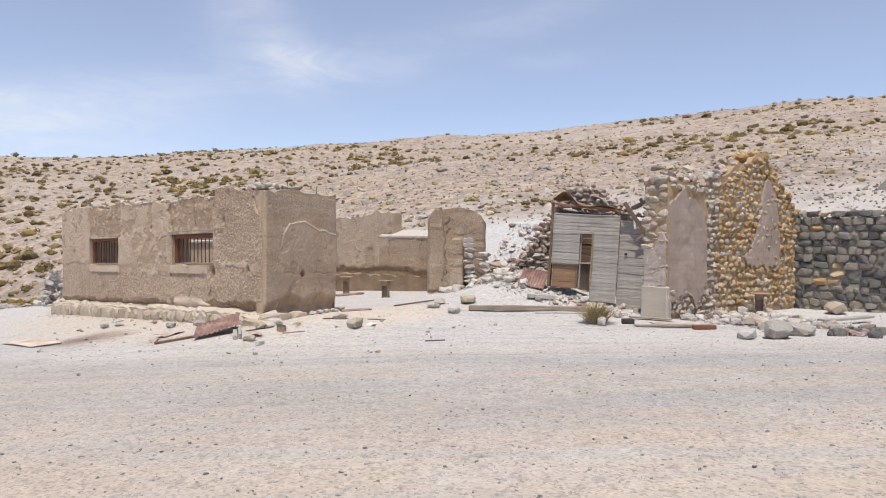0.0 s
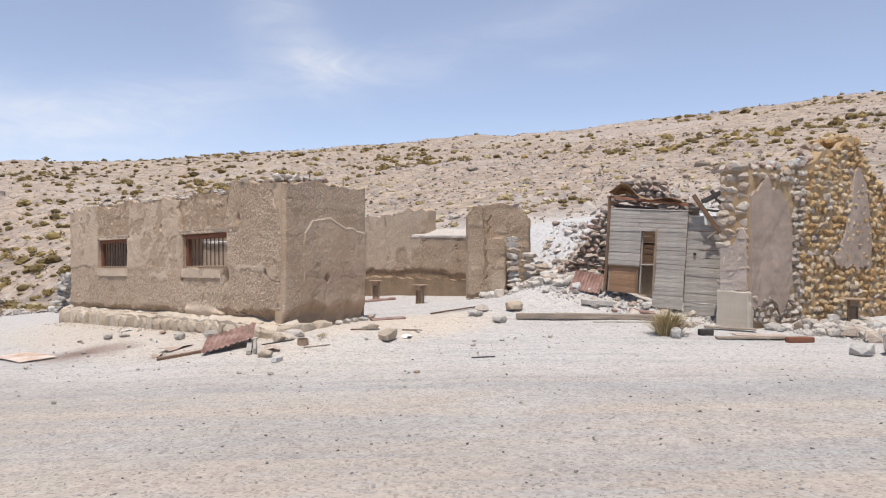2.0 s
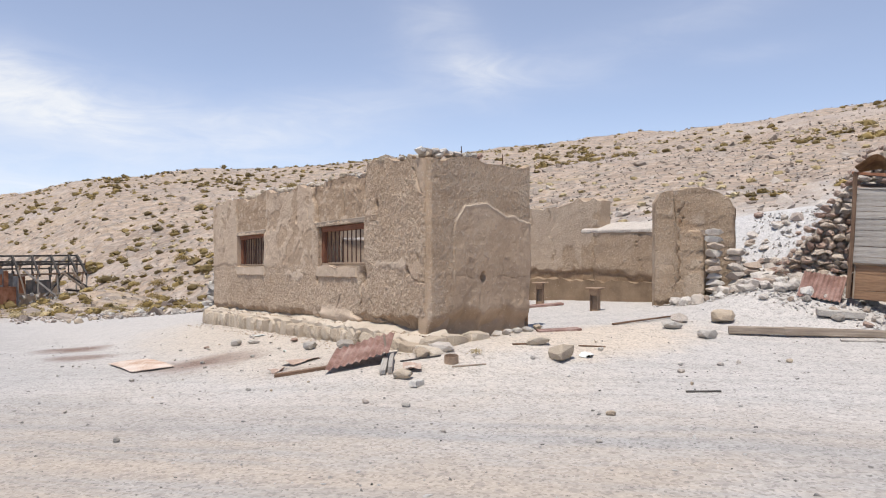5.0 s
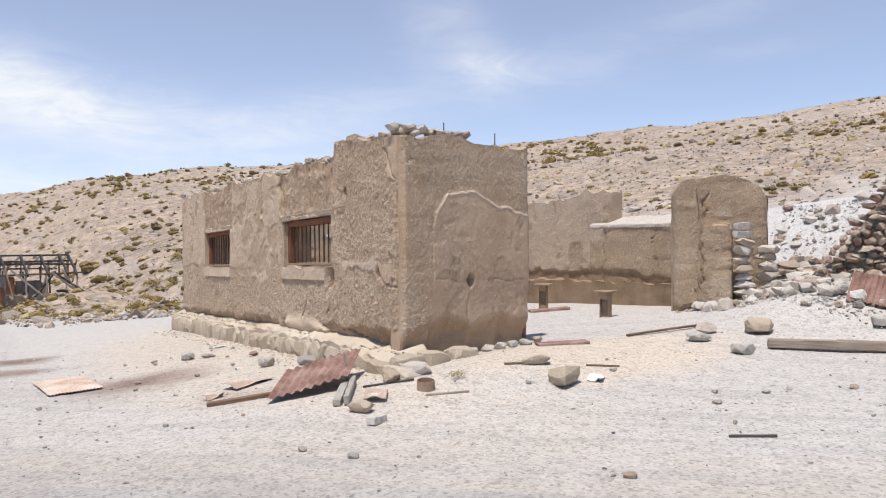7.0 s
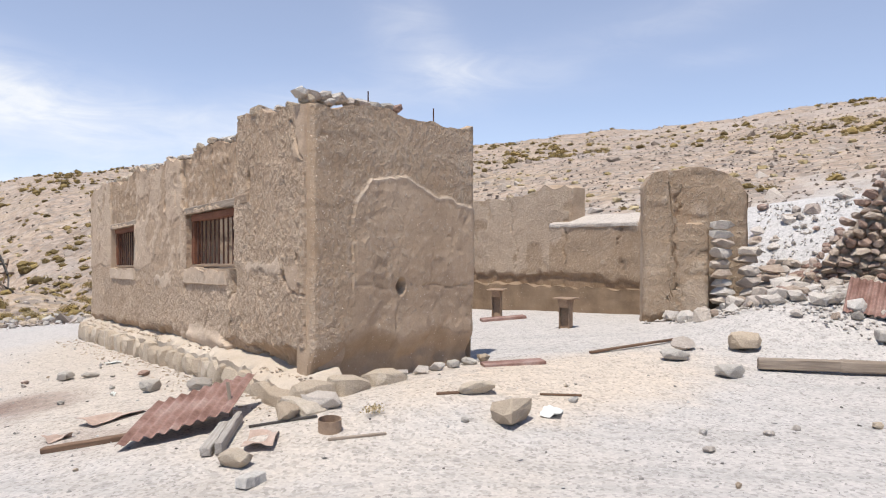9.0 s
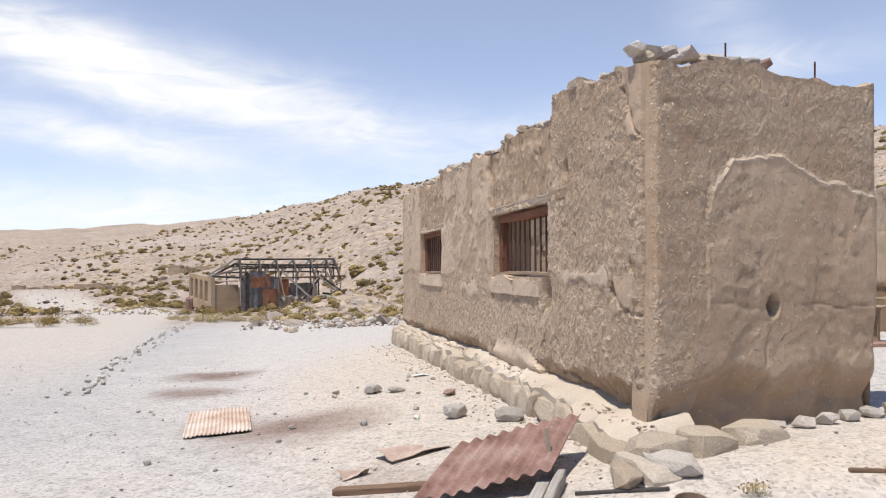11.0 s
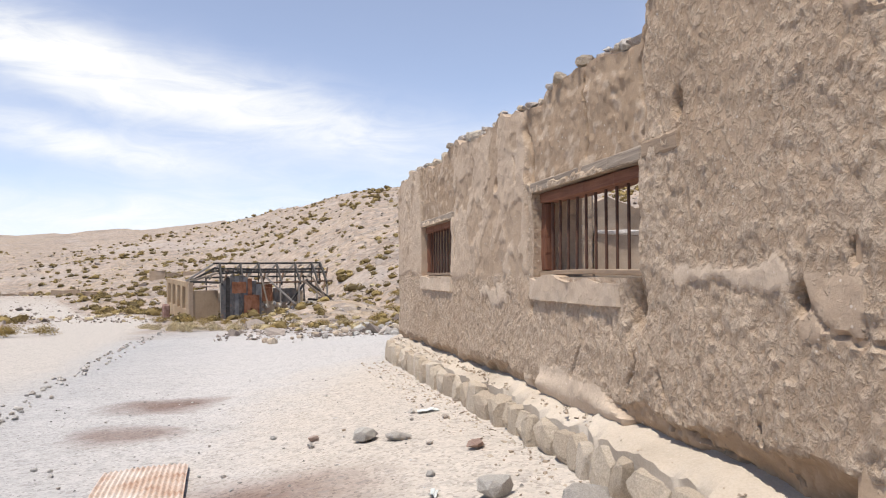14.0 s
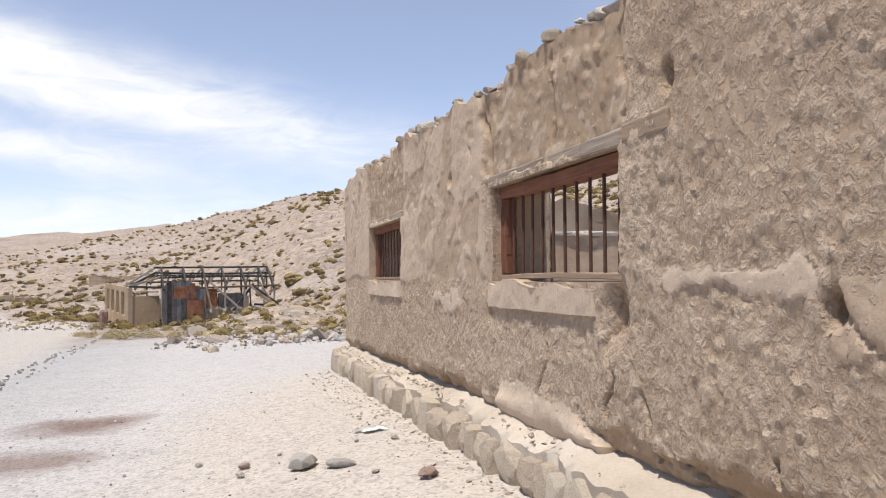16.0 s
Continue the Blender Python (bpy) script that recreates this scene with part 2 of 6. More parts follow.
    col = m.mix(m.ramp(d, (0.5, 0.7), (1.0, 0.0)), col, (0.62, 0.51, 0.40))
    # hillside: brown scree
    hx, hy = m.math("SUBTRACT", x, HUB[0]), m.math("SUBTRACT", y, HUB[1])
    r = m.math("SQRT", m.math("ADD", m.math("MULTIPLY", hx, hx), m.math("MULTIPLY", hy, hy)))
    r = m.math("ADD", r, m.math("MULTIPLY", m.math("SUBTRACT", big, 0.5), 26.0))
    scree = m.ramp(m.noise(0.09, 8, 0.7), (0.35, (0.34, 0.26, 0.20)), (0.5, (0.50, 0.38, 0.29)), (0.66, (0.43, 0.325, 0.215)))
    scree = m.mix(0.75, scree, m.ramp(m.noise(0.8, 9, 0.8), (0.38, 0.42), (0.58, 1.0)), "MULTIPLY")
    scree = m.mix(m.ramp(m.voronoi(1.3, "F1", "Color"), (0.30, 0.75), (0.45, 0.0)), scree, (0.27, 0.225, 0.19))
    scree = m.mix(m.ramp(m.voronoi(2.1, "F1", "Color"), (0.62, 0.0), (0.72, 0.4)), scree, (0.56, 0.47, 0.385))
    scree = m.mix(m.ramp(m.noise(0.035, 6, 0.7, (1, 1, 4)), (0.52, 0.0), (0.62, 0.6)), scree, (0.46, 0.39, 0.34))
    col = m.mix(m.ramp(m.math("DIVIDE", r, 100.0), (0.34, 0.0), (0.44, 1.0)), col, scree)
    # white tailings bank behind the ruins
    b = m.math("ADD", x, m.math("MULTIPLY", m.math("SUBTRACT", mid, 0.5), 3.0))
    bank = m.math("MULTIPLY", m.ramp(m.math("DIVIDE", b, 40.0), (0.46, 0.0), (0.52, 1.0), (0.76, 1.0), (0.86, 0.0)),
                  m.ramp(m.math("DIVIDE", y, 40.0), (0.0, 1.0), (0.58, 1.0), (0.70, 0.0)))
    col = m.mix(m.math("MULTIPLY", bank, 0.8), col, (0.55, 0.525, 0.505))
    # pale worn track up the valley
    c1 = m.math("MULTIPLY", m.math("SUBTRACT", y, 20.0), -0.087)
    c2 = m.math("ADD", m.math("MULTIPLY", m.math("SUBTRACT", y, 66.0), -0.42), -4.0)
    off = m.math("ABSOLUTE", m.math("SUBTRACT", x, m.math("MINIMUM", c1, c2)))
    off = m.math("ADD", off, m.math("MULTIPLY", m.math("SUBTRACT", mid, 0.5), 1.5))
    road = m.math("MULTIPLY", m.ramp(m.math("DIVIDE", off, 10.0), (0.28, 1.0), (0.40, 0.0)), m.ramp(m.math("DIVIDE", y, 40.0), (0.5, 0.0), (0.75, 1.0)))
    road = m.math("MULTIPLY", road, m.ramp(m.math("DIVIDE", y, 200.0), (0.50, 1.0), (0.58, 0.0)))
    col = m.mix(road, col, (0.52, 0.46, 0.40))
    # dark rust-red stains on the yard
    for sx, sy, sr, amt in ((6.75, 17.7, 1.4, 0.85), (5.35, 23.7, 1.15, 0.9), (5.3, 21.3, 0.85, 0.7), (7.4, 14.9, 0.7, 0.3)):
        a, c = m.math("SUBTRACT", x, sx), m.math("SUBTRACT", y, sy)
        q = m.math("SQRT", m.math("ADD", m.math("MULTIPLY", a, a), m.math("MULTIPLY", c, c)))
        q = m.math("DIVIDE", m.math("ADD", q, m.math("MULTIPLY", m.math("SUBTRACT", mid, 0.5), 1.6)), sr)
        col = m.mix(m.math("MULTIPLY", m.ramp(q, (0.2, 1.0), (0.9, 0.0)), amt), col, (0.20, 0.125, 0.095))
    col = m.mix(0.5, col, m.ramp(fine, (0.3, 0.66), (0.62, 1.0)), "MULTIPLY")
    peb = m.voronoi(38, "F1", "Color")
    col = m.mix(0.62, col, m.ramp(peb, (0.08, 0.42), (0.35, 0.92), (0.9, 1.2)), "MULTIPLY")
    chips = m.voronoi(13, "F1", "Color")
    col = m.mix(m.ramp(chips, (0.14, 0.35), (0.18, 0.0)), col, (0.25, 0.225, 0.205))
    col = m.mix(0.35, col, m.ramp(m.noise(3.2, 9, 0.8), (0.36, 0.78), (0.56, 1.0)), "MULTIPLY")
    m.color(col)
    m.bump(m.noise(2.2, 8, 0.7), 0.10, 0.06)
    m.bump(ruts, 0.3, 0.05)
    m.bump(m.voronoi(26), 0.3, 0.015)
    m.bump(m.noise(34, 6, 0.75), 0.5, 0.015)
    return m.m


def leaf_mat(name, a, b, c):
    m = Mat(name, 0.9)
    m.color(m.ramp(m.island(), (0.0, a), (0.5, b), (1.0, c)))
    return m.m


M_GROUND = ground_mat()
LIME = (0.57, 0.455, 0.35)
M_ADOBE = adobe_mat("rammed_earth", (0.37, 0.265, 0.18), (0.46, 0.34, 0.235), (0.58, 0.455, 0.34), 0.9, LIME)
M_STUCCO = adobe_mat("flaking_stucco_on_earth", (0.405, 0.287, 0.193), (0.47, 0.34, 0.235), (0.545, 0.41, 0.297), 0.9, (0.62, 0.49, 0.372))
M_FLAKE = leaf_mat("plaster_flakes", (0.46, 0.345, 0.25), (0.54, 0.42, 0.315), (0.66, 0.54, 0.425))
M_PLASTER = adobe_mat("smooth_mud_plaster", (0.41, 0.287, 0.187), (0.475, 0.342, 0.232), (0.56, 0.425, 0.305), 0.55, LIME)
M_OCHRE = adobe_mat("ochre_adobe", (0.33, 0.225, 0.135), (0.41, 0.29, 0.18), (0.50, 0.37, 0.245))
M_PALE = adobe_mat("pale_lime_render", (0.46, 0.38, 0.29), (0.53, 0.45, 0.36), (0.58, 0.50, 0.41), 0.5)
M_GREYPL = adobe_mat("grey_brown_render", (0.33, 0.25, 0.195), (0.40, 0.305, 0.24), (0.48, 0.38, 0.31), 0.6)
M_PINKPL = adobe_mat("pale_pinkish_render", (0.40, 0.32, 0.265), (0.49, 0.40, 0.34), (0.58, 0.50, 0.435), 1.2)
M_PLINTH = stone_mat("earthy_stone", ((0.0, (0.47, 0.375, 0.28)), (0.6, (0.57, 0.47, 0.36)), (1.0, (0.64, 0.55, 0.45))))
M_DUST = adobe_mat("dusty_earth_fill", (0.50, 0.41, 0.315), (0.57, 0.475, 0.375), (0.64, 0.55, 0.45), 1.2)
M_WHITE = stone_mat("white_rubble", ((0.0, (0.50, 0.42, 0.355)), (0.5, (0.66, 0.59, 0.52)), (1.0, (0.74, 0.69, 0.63))))
M_GREY = stone_mat("grey_stone", ((0.0, (0.39, 0.345, 0.30)), (0.6, (0.54, 0.495, 0.44)), (1.0, (0.66, 0.62, 0.57))))
M_TAN = stone_mat("tan_stone", ((0.0, (0.44, 0.34, 0.245)), (0.6, (0.57, 0.46, 0.345)), (1.0, (0.64, 0.55, 0.44))))
M_RED = stone_mat("red_brown_stone", ((0.0, (0.36, 0.235, 0.185)), (0.5, (0.50, 0.37, 0.30)), (1.0, (0.60, 0.51, 0.44))))
M_YELLOW = stone_mat("yellow_cobble", ((0.0, (0.45, 0.27, 0.12)), (0.5, (0.60, 0.41, 0.215)), (1.0, (0.68, 0.54, 0.38))), spread=0.6)
M_PALECOB = stone_mat("pale_cobble", ((0.0, (0.44, 0.34, 0.265)), (0.5, (0.57, 0.465, 0.375)), (1.0, (0.66, 0.575, 0.49))))
M_DARKST = stone_mat("dark_stone", ((0.0, (0.12, 0.115, 0.11)), (0.6, (0.22, 0.205, 0.185)), (1.0, (0.36, 0.30, 0.22))))
M_MIDST = stone_mat("grey_brown_masonry", ((0.0, (0.20, 0.175, 0.15)), (0.6, (0.32, 0.28, 0.235)), (1.0, (0.44, 0.37, 0.28))))
M_PEB = stone_mat("pebbles", ((0.0, (0.15, 0.135, 0.12)), (0.35, (0.34, 0.31, 0.285)), (0.7, (0.50, 0.465, 0.43)), (1.0, (0.64, 0.61, 0.58))), island=True)
M_CRUMB = stone_mat("fallen_plaster_crumbs", ((0.0, (0.40, 0.31, 0.23)), (0.5, (0.54, 0.44, 0.34)), (1.0, (0.66, 0.57, 0.47))), island=True)
M_RUBL = stone_mat("small_rubble", ((0.0, (0.40, 0.35, 0.305)), (0.5, (0.58, 0.53, 0.48)), (1.0, (0.70, 0.665, 0.62))), island=True)
M_SCREE = stone_mat("scree_rocks", ((0.0, (0.17, 0.13, 0.105)), (0.4, (0.33, 0.265, 0.215)), (1.0, (0.54, 0.465, 0.40))), island=True, spread=0.6)
M_MORTAR = adobe_mat("earth_mortar", (0.34, 0.25, 0.17), (0.42, 0.32, 0.225), (0.50, 0.40, 0.30))
M_GOLD = adobe_mat("golden_earth_mortar", (0.36, 0.235, 0.125), (0.45, 0.31, 0.175), (0.56, 0.42, 0.27))
M_FOOT = adobe_mat("dark_brown_earth", (0.20, 0.135, 0.085), (0.28, 0.195, 0.125), (0.36, 0.26, 0.175))
M_DKMORT = adobe_mat("dark_mortar", (0.24, 0.21, 0.175), (0.32, 0.285, 0.24), (0.41, 0.365, 0.305))
M_WOODG = wood_mat("weathered_grey_wood", (0.27, 0.235, 0.20), (0.55, 0.505, 0.455), 0)
M_WOODB = wood_mat("old_brown_wood", (0.10, 0.06, 0.04), (0.27, 0.17, 0.11), 0)
M_WOODR = wood_mat("red_brown_painted_wood", (0.13, 0.05, 0.028), (0.27, 0.12, 0.07), 0)
M_WOODO = wood_mat("orange_brown_boards", (0.20, 0.11, 0.065), (0.42, 0.26, 0.155), 0)
M_WOODP = wood_mat("pale_weathered_timber", (0.20, 0.15, 0.11), (0.46, 0.375, 0.295), 0)
M_WOODT = wood_mat("earth_stained_timber", (0.24, 0.165, 0.11), (0.43, 0.32, 0.225), 0)
M_WOODK = wood_mat("dark_charred_timber", (0.03, 0.026, 0.023), (0.12, 0.105, 0.095), 0)
M_RUST = rust_mat("rusty_corrugated_iron", ((0.3, (0.15, 0.075, 0.055)), (0.5, (0.31, 0.185, 0.15)), (0.7, (0.43, 0.31, 0.265))))
M_REDRUST = rust_mat("red_rusted_iron", ((0.3, (0.16, 0.07, 0.04)), (0.5, (0.30, 0.13, 0.07)), (0.7, (0.38, 0.20, 0.13))))
M_ORANGE = rust_mat("orange_rusted_iron", ((0.3, (0.42, 0.24, 0.15)), (0.45, (0.60, 0.45, 0.35)), (0.62, (0.72, 0.62, 0.54))))
M_PINK = rust_mat("faded_pink_sheet", ((0.3, (0.42, 0.30, 0.235)), (0.5, (0.52, 0.39, 0.315)), (0.7, (0.58, 0.48, 0.41))))
M_RUSTY = rust_mat("brown_rusted_roof_sheet", ((0.3, (0.17, 0.09, 0.05)), (0.5, (0.30, 0.18, 0.10)), (0.7, (0.44, 0.31, 0.19))))
M_STEEL = rust_mat("rusted_steel", ((0.3, (0.27, 0.18, 0.12)), (0.6, (0.42, 0.30, 0.21)), (0.8, (0.52, 0.42, 0.33))), 0.8, 0.05)
M_BAR = rust_mat("dark_rusty_bar", ((0.3, (0.07, 0.035, 0.025)), (0.7, (0.16, 0.085, 0.06))), 0.7, 0.4)
M_SHEETK = rust_mat("blackened_sheet_iron", ((0.3, (0.06, 0.057, 0.055)), (0.55, (0.16, 0.15, 0.145)), (0.8, (0.26, 0.14, 0.085))), 0.75, 0.1)


M_SHEETG = rust_mat("grey_zinc_sheet", ((0.3, (0.13, 0.13, 0.135)), (0.55, (0.25, 0.245, 0.24)), (0.8, (0.34, 0.30, 0.27))), 0.6, 0.2)
M_SCRUB = leaf_mat("brown_olive_scrub", (0.10, 0.072, 0.034), (0.20, 0.142, 0.056), (0.34, 0.245, 0.095))
M_TOLA = leaf_mat("olive_scrub", (0.12, 0.082, 0.034), (0.26, 0.180, 0.058), (0.42, 0.295, 0.095))
M_STRAW = leaf_mat("straw_grass", (0.28, 0.21, 0.10), (0.42, 0.33, 0.18), (0.55, 0.45, 0.28))
M_PAPER = Mat("white_scrap", 0.8)
M_PAPER.color(M_PAPER.ramp(M_PAPER.noise(9), (0.3, (0.55, 0.56, 0.52)), (0.7, (0.74, 0.75, 0.72))))
M_PAPER = M_PAPER.m


# ---------- geometry helpers ----------
def mesh_of(name, verts, faces, mat, smooth=None):
    me = bpy.data.meshes.new(name)
    me.from_pydata([tuple(v) for v in verts], [], [tuple(f) for f in faces])
    me.update()
    if mat:
        me.materials.append(mat)
    if smooth is not None:
        me.polygons.foreach_set("use_smooth", [True] * len(me.polygons))
        me.set_sharp_from_angle(angle=radians(smooth))
    return me


def from_bm(name, bm, mat):
    me = bpy.data.meshes.new(name)
    bm.to_mesh(me)
    bm.free()
    if mat:
        me.materials.append(mat)
    return me


def link(name, me, parent=None, m=None, label=""):
    ob = new(name, me)
    if parent:
        ob.parent = parent
    if m is not None:
        ob.matrix_basis = m
    if label:
        ob["label"] = label
    return ob


def empty(name, m, label, category, group="", kind=""):
    e = new(name)
    e.empty_display_size = 0.1
    e.matrix_basis = m
    return tagged(e, label, category, group, kind)


def box_bm(lo, hi, bevel=0.0, jitter=0.0, cuts=0, seed=0):
    bm = bmesh.new()
    bmesh.ops.create_cube(bm, size=1)
    for v in bm.verts:
        v.co = Vector(((lo[i] + hi[i]) / 2 + v.co[i] * (hi[i] - lo[i]) for i in range(3)))
    if cuts:
        long = [e for e in bm.edges if e.calc_length() > 0.6 * max(hi[i] - lo[i] for i in range(3))]
        bmesh.ops.subdivide_edges(bm, edges=long, cuts=cuts)
    if bevel:
        bmesh.ops.bevel(bm, geom=list(bm.edges), offset=bevel, segments=1, affect="EDGES")
    if jitter:
        rng = random.Random(seed)
        for v in bm.verts:
            v.co += Vector((rng.uniform(-1, 1), rng.uniform(-1, 1), rng.uniform(-1, 1))) * jitter
    return bm


def timber(name, mat, length, w, h, parent=None, m=None, seed=0, label=""):
    """A plank or beam along local x from 0, slightly bowed and worn."""
    bm = box_bm((0, -w / 2, -h / 2), (length, w / 2, h / 2), min(w, h) * 0.12, min(w, h) * 0.05, 3, seed)
    rng = random.Random(seed + 5)
    a, b = rng.uniform(-0.012, 0.012) * length, rng.uniform(-0.008, 0.008) * length
    for v in bm.verts:
        u = v.co.x / length
        v.co.y += a * 4 * u * (1 - u)
        v.co.z += b * 4 * u * (1 - u)
    return link(name, from_bm(name, bm, mat), parent, m, label)


def span(p, q):
    """Pose that lays local x from p towards q, local z up as far as it can; and the distance."""
    p, q = Vector(p), Vector(q)
    x = (q - p).normalized()
    up = Vector((0, 0, 1)) if abs(x.z) < 0.95 else Vector((0, 1, 0))
    y = up.cross(x).normalized()
    z = x.cross(y)
    return Matrix.Translation(p) @ Matrix((x, y, z)).transposed().to_4x4(), (q - p).length


def rock_mesh(name, mat, seed, n=16, flat=1.0, block=0.0):
    """An angular or rounded stone about 1 across, as a hull of scattered points."""
    rng = random.Random(seed)
    bm = bmesh.new()
    for _ in range(n):
        v = Vector((rng.gauss(0, 1), rng.gauss(0, 1), rng.gauss(0, 1))).normalized()
        k = max(abs(v.x), abs(v.y), abs(v.z))
        v = v.lerp(v / k * 0.8, block) * rng.uniform(0.42, 0.52)
        v.z *= flat
        bm.verts.new(v)
    out = bmesh.ops.convex_hull(bm, input=list(bm.verts))
    junk = [g for g in out["geom_interior"] if isinstance(g, bmesh.types.BMVert)]
    bmesh.ops.delete(bm, geom=junk, context="VERTS")
    return from_bm(name, bm, mat)


class Stones:
    """Eight shapes of one stone kind; place() sets one of them."""
    def __init__(self, name, mat, n=18, flat=0.75, block=0.35, seed=0):
        self.name = name
        self.me = [rock_mesh(name, mat, seed + i, n, flat, block) for i in range(8)]
        self.rng = random.Random(seed)

    def place(self, p, size, parent=None, name=None, turn=None, yaw=None):
        r = self.rng
        sx, sy, sz = size if isinstance(size, tuple) else (size * r.uniform(.85, 1.2), size * r.uniform(.7, 1.0), size * r.uniform(.7, 1.0))
        rot = turn if turn is not None else Euler((r.uniform(-.25, .25), r.uniform(-.25, .25), r.uniform(0, 6.28) if yaw is None else yaw))
        m = Matrix.LocRotScale(p, rot, (sx, sy, sz))
        return link(name or self.name, r.choice(self.me), parent, m)


def scatter_mesh(name, mat, items, seed=0, n=9, flat=0.7):
    """One mesh of many small stones: items are (x, y, z, size)."""
    protos = []
    for i in range(10):
        me = rock_mesh("proto", None, seed + i, n, flat)
        protos.append((np.array([v.co[:] for v in me.vertices]), [tuple(p.vertices) for p in me.polygons]))
        bpy.data.meshes.remove(me)
    rng = np.random.RandomState(seed)
    vs, fs, off = [], [], 0
    for x, y, z, s in items:
        v, f = protos[rng.randint(10)]
        a = rng.rand() * 6.28
        c, d = math.cos(a), math.sin(a)
        sc = s * (0.75 + 0.5 * rng.rand(3))
        w = v * sc
        w = np.stack([w[:, 0] * c - w[:, 1] * d + x, w[:, 0] * d + w[:, 1] * c + y, w[:, 2] + z], 1)
        vs.append(w)
        fs += [tuple(k + off for k in q) for q in f]
        off += len(v)
    return mesh_of(name, np.concatenate(vs), fs, mat)


def earth_wall(name, a, b, thick, base, top, mat, holes=(), zh=None, step=0.08, relief=0.02, label="", slope=0.0, erode=0.0,
               round_a=0.0, round_b=0.0, plaster=None, parent=None, layers=4, ragged=1.0, fine=None):
    """A rough wall from a to b; its outer side lies on the line, its thickness to the left of a-b.
    base and top are functions of the way along; fine is (from, step): a denser stretch; plaster gives relief and, if it likes, the lime and earth masks; holes are (from, to) at the heights zh, which fall by slope along the wall."""
    a, b = Vector((*a, 0)), Vector((*b, 0))
    L = (b - a).length
    ux = (b - a) / L
    un = Vector((-ux.y, ux.x, 0))
    cuts = {0.0, L} | {c for h in holes for c in h}
    if fine:
        cuts.add(fine[0])
    cuts = sorted(cuts)
    s = []
    for c0, c1 in zip(cuts, cuts[1:]):
        n = max(1, round((c1 - c0) / (fine[1] if fine and c0 >= fine[0] else step)))
        s += [c0 + (c1 - c0) * i / n for i in range(n)]
    s = np.array(s + [L])
    bs, ts = np.array([base(v) for v in s]), np.array([top(v) for v in s])
    ts = ts + ragged * (0.05 * vnoise(s * 1.9 + a.x, s * 0 + a.y) + 0.035 * vnoise(s * 6.1 + a.y, s * 0) + 0.006 * vnoise(s * 15 + a.x, s * 0))
    if zh:
        n1, n2, n3 = (max(2, round(v / step)) for v in (zh[0] - bs.mean(), zh[1] - zh[0], ts.mean() - zh[1]))
        z0, z1 = zh[0] + slope * s, zh[1] + slope * s
        rows = [bs + (z0 - bs) * i / n1 for i in range(n1)] + [z0 + (z1 - z0) * i / n2 for i in range(n2)] + [z1 + (ts - z1) * i / n3 for i in range(n3 + 1)]
    else:
        n1 = max(3, round((ts - bs).mean() / step))
        n2 = n3 = 0
        rows = [bs + (ts - bs) * i / n1 for i in range(n1 + 1)]
    Z = np.array(rows)
    nz, ns = Z.shape
    S = np.broadcast_to(s, Z.shape)
    solid = np.ones((nz - 1, ns - 1), bool)
    mid = (s[1:] + s[:-1]) / 2
    for h0, h1 in holes:
        for j in range(ns - 1):
            if h0 < mid[j] < h1:
                solid[n1:n1 + n2, j] = False
    frac = (Z - bs) / np.maximum(ts - bs, 0.01)
    grids, masks = [], None
    for k in range(layers + 1):
        d = thick * k / layers
        px, py = a.x + ux.x * S + un.x * d, a.y + ux.y * S + un.y * d
        off = relief * fbm(px * 3.1, py * 3.1, Z * 3.1, 4) + relief * 0.7 * fbm(px * 14, py * 14, Z * 14, 3)
        side = -1 if k == 0 else (1 if k == layers else 0)
        out = np.zeros_like(Z)
        if side:
            out = off
            if k == 0 and plaster is not None:
                got = plaster(S, Z)
                if isinstance(got, tuple):
                    got, masks = got[0], got[1:]
                out = out + got
            if erode:
                foot = Z - bs
                out = out - erode * (1 - ss(foot, 0.0, 0.22 + 0.12 * vnoise(px * 1.3, py * 1.3)))
            for rr, dist in ((round_a, S), (round_b, L - S)):
                if rr:
                    out = out - rr * (1 - np.sqrt(np.clip(1 - (1 - np.clip(dist / rr, 0, 1)) ** 2, 0, 1)))
        wob = relief * 1.2 * fbm(px * 4 + 9, py * 4, Z * 4, 3)
        crown = ss(frac, 0.8, 1.0) * (0.05 * fbm(px * 2.2, py * 2.2 + 40, None, 3) - 0.02)
        grids.append(np.stack([px + un.x * side * out + ux.x * wob * (side == 0), py + un.y * side * out + ux.y * wob * (side == 0),
                               Z + crown + 0.3 * wob * (frac > 0.02)], -1))
    G = np.stack(grids)
    idx = lambda k, i, j: (k * nz + i) * ns + j
    faces = []
    for i in range(nz - 1):
        for j in range(ns - 1):
            if not solid[i, j]:
                continue
            faces.append((idx(0, i, j), idx(0, i, j + 1), idx(0, i + 1, j + 1), idx(0, i + 1, j)))
            faces.append((idx(layers, i, j), idx(layers, i + 1, j), idx(layers, i + 1, j + 1), idx(layers, i, j + 1)))
            for di, dj, e in ((-1, 0, ((i, j + 1), (i, j))), (1, 0, ((i + 1, j), (i + 1, j + 1))), (0, -1, ((i, j), (i + 1, j))), (0, 1, ((i + 1, j + 1), (i, j + 1)))):
                ii, jj = i + di, j + dj
                if 0 <= ii < nz - 1 and 0 <= jj < ns - 1 and solid[ii, jj]:
                    continue
                for k in range(layers):
                    faces.append((idx(k, *e[0]), idx(k, *e[1]), idx(k + 1, *e[1]), idx(k + 1, *e[0])))
    used = np.unique(np.array([v for f in faces for v in f]))
    remap = np.full(G.shape[0] * nz * ns, -1)
    remap[used] = np.arange(len(used))
    verts = G.reshape(-1, 3)[used]
    faces = [tuple(int(remap[v]) for v in f) for f in faces]
    me = mesh_of(name, verts.tolist(), faces, mat, 32)
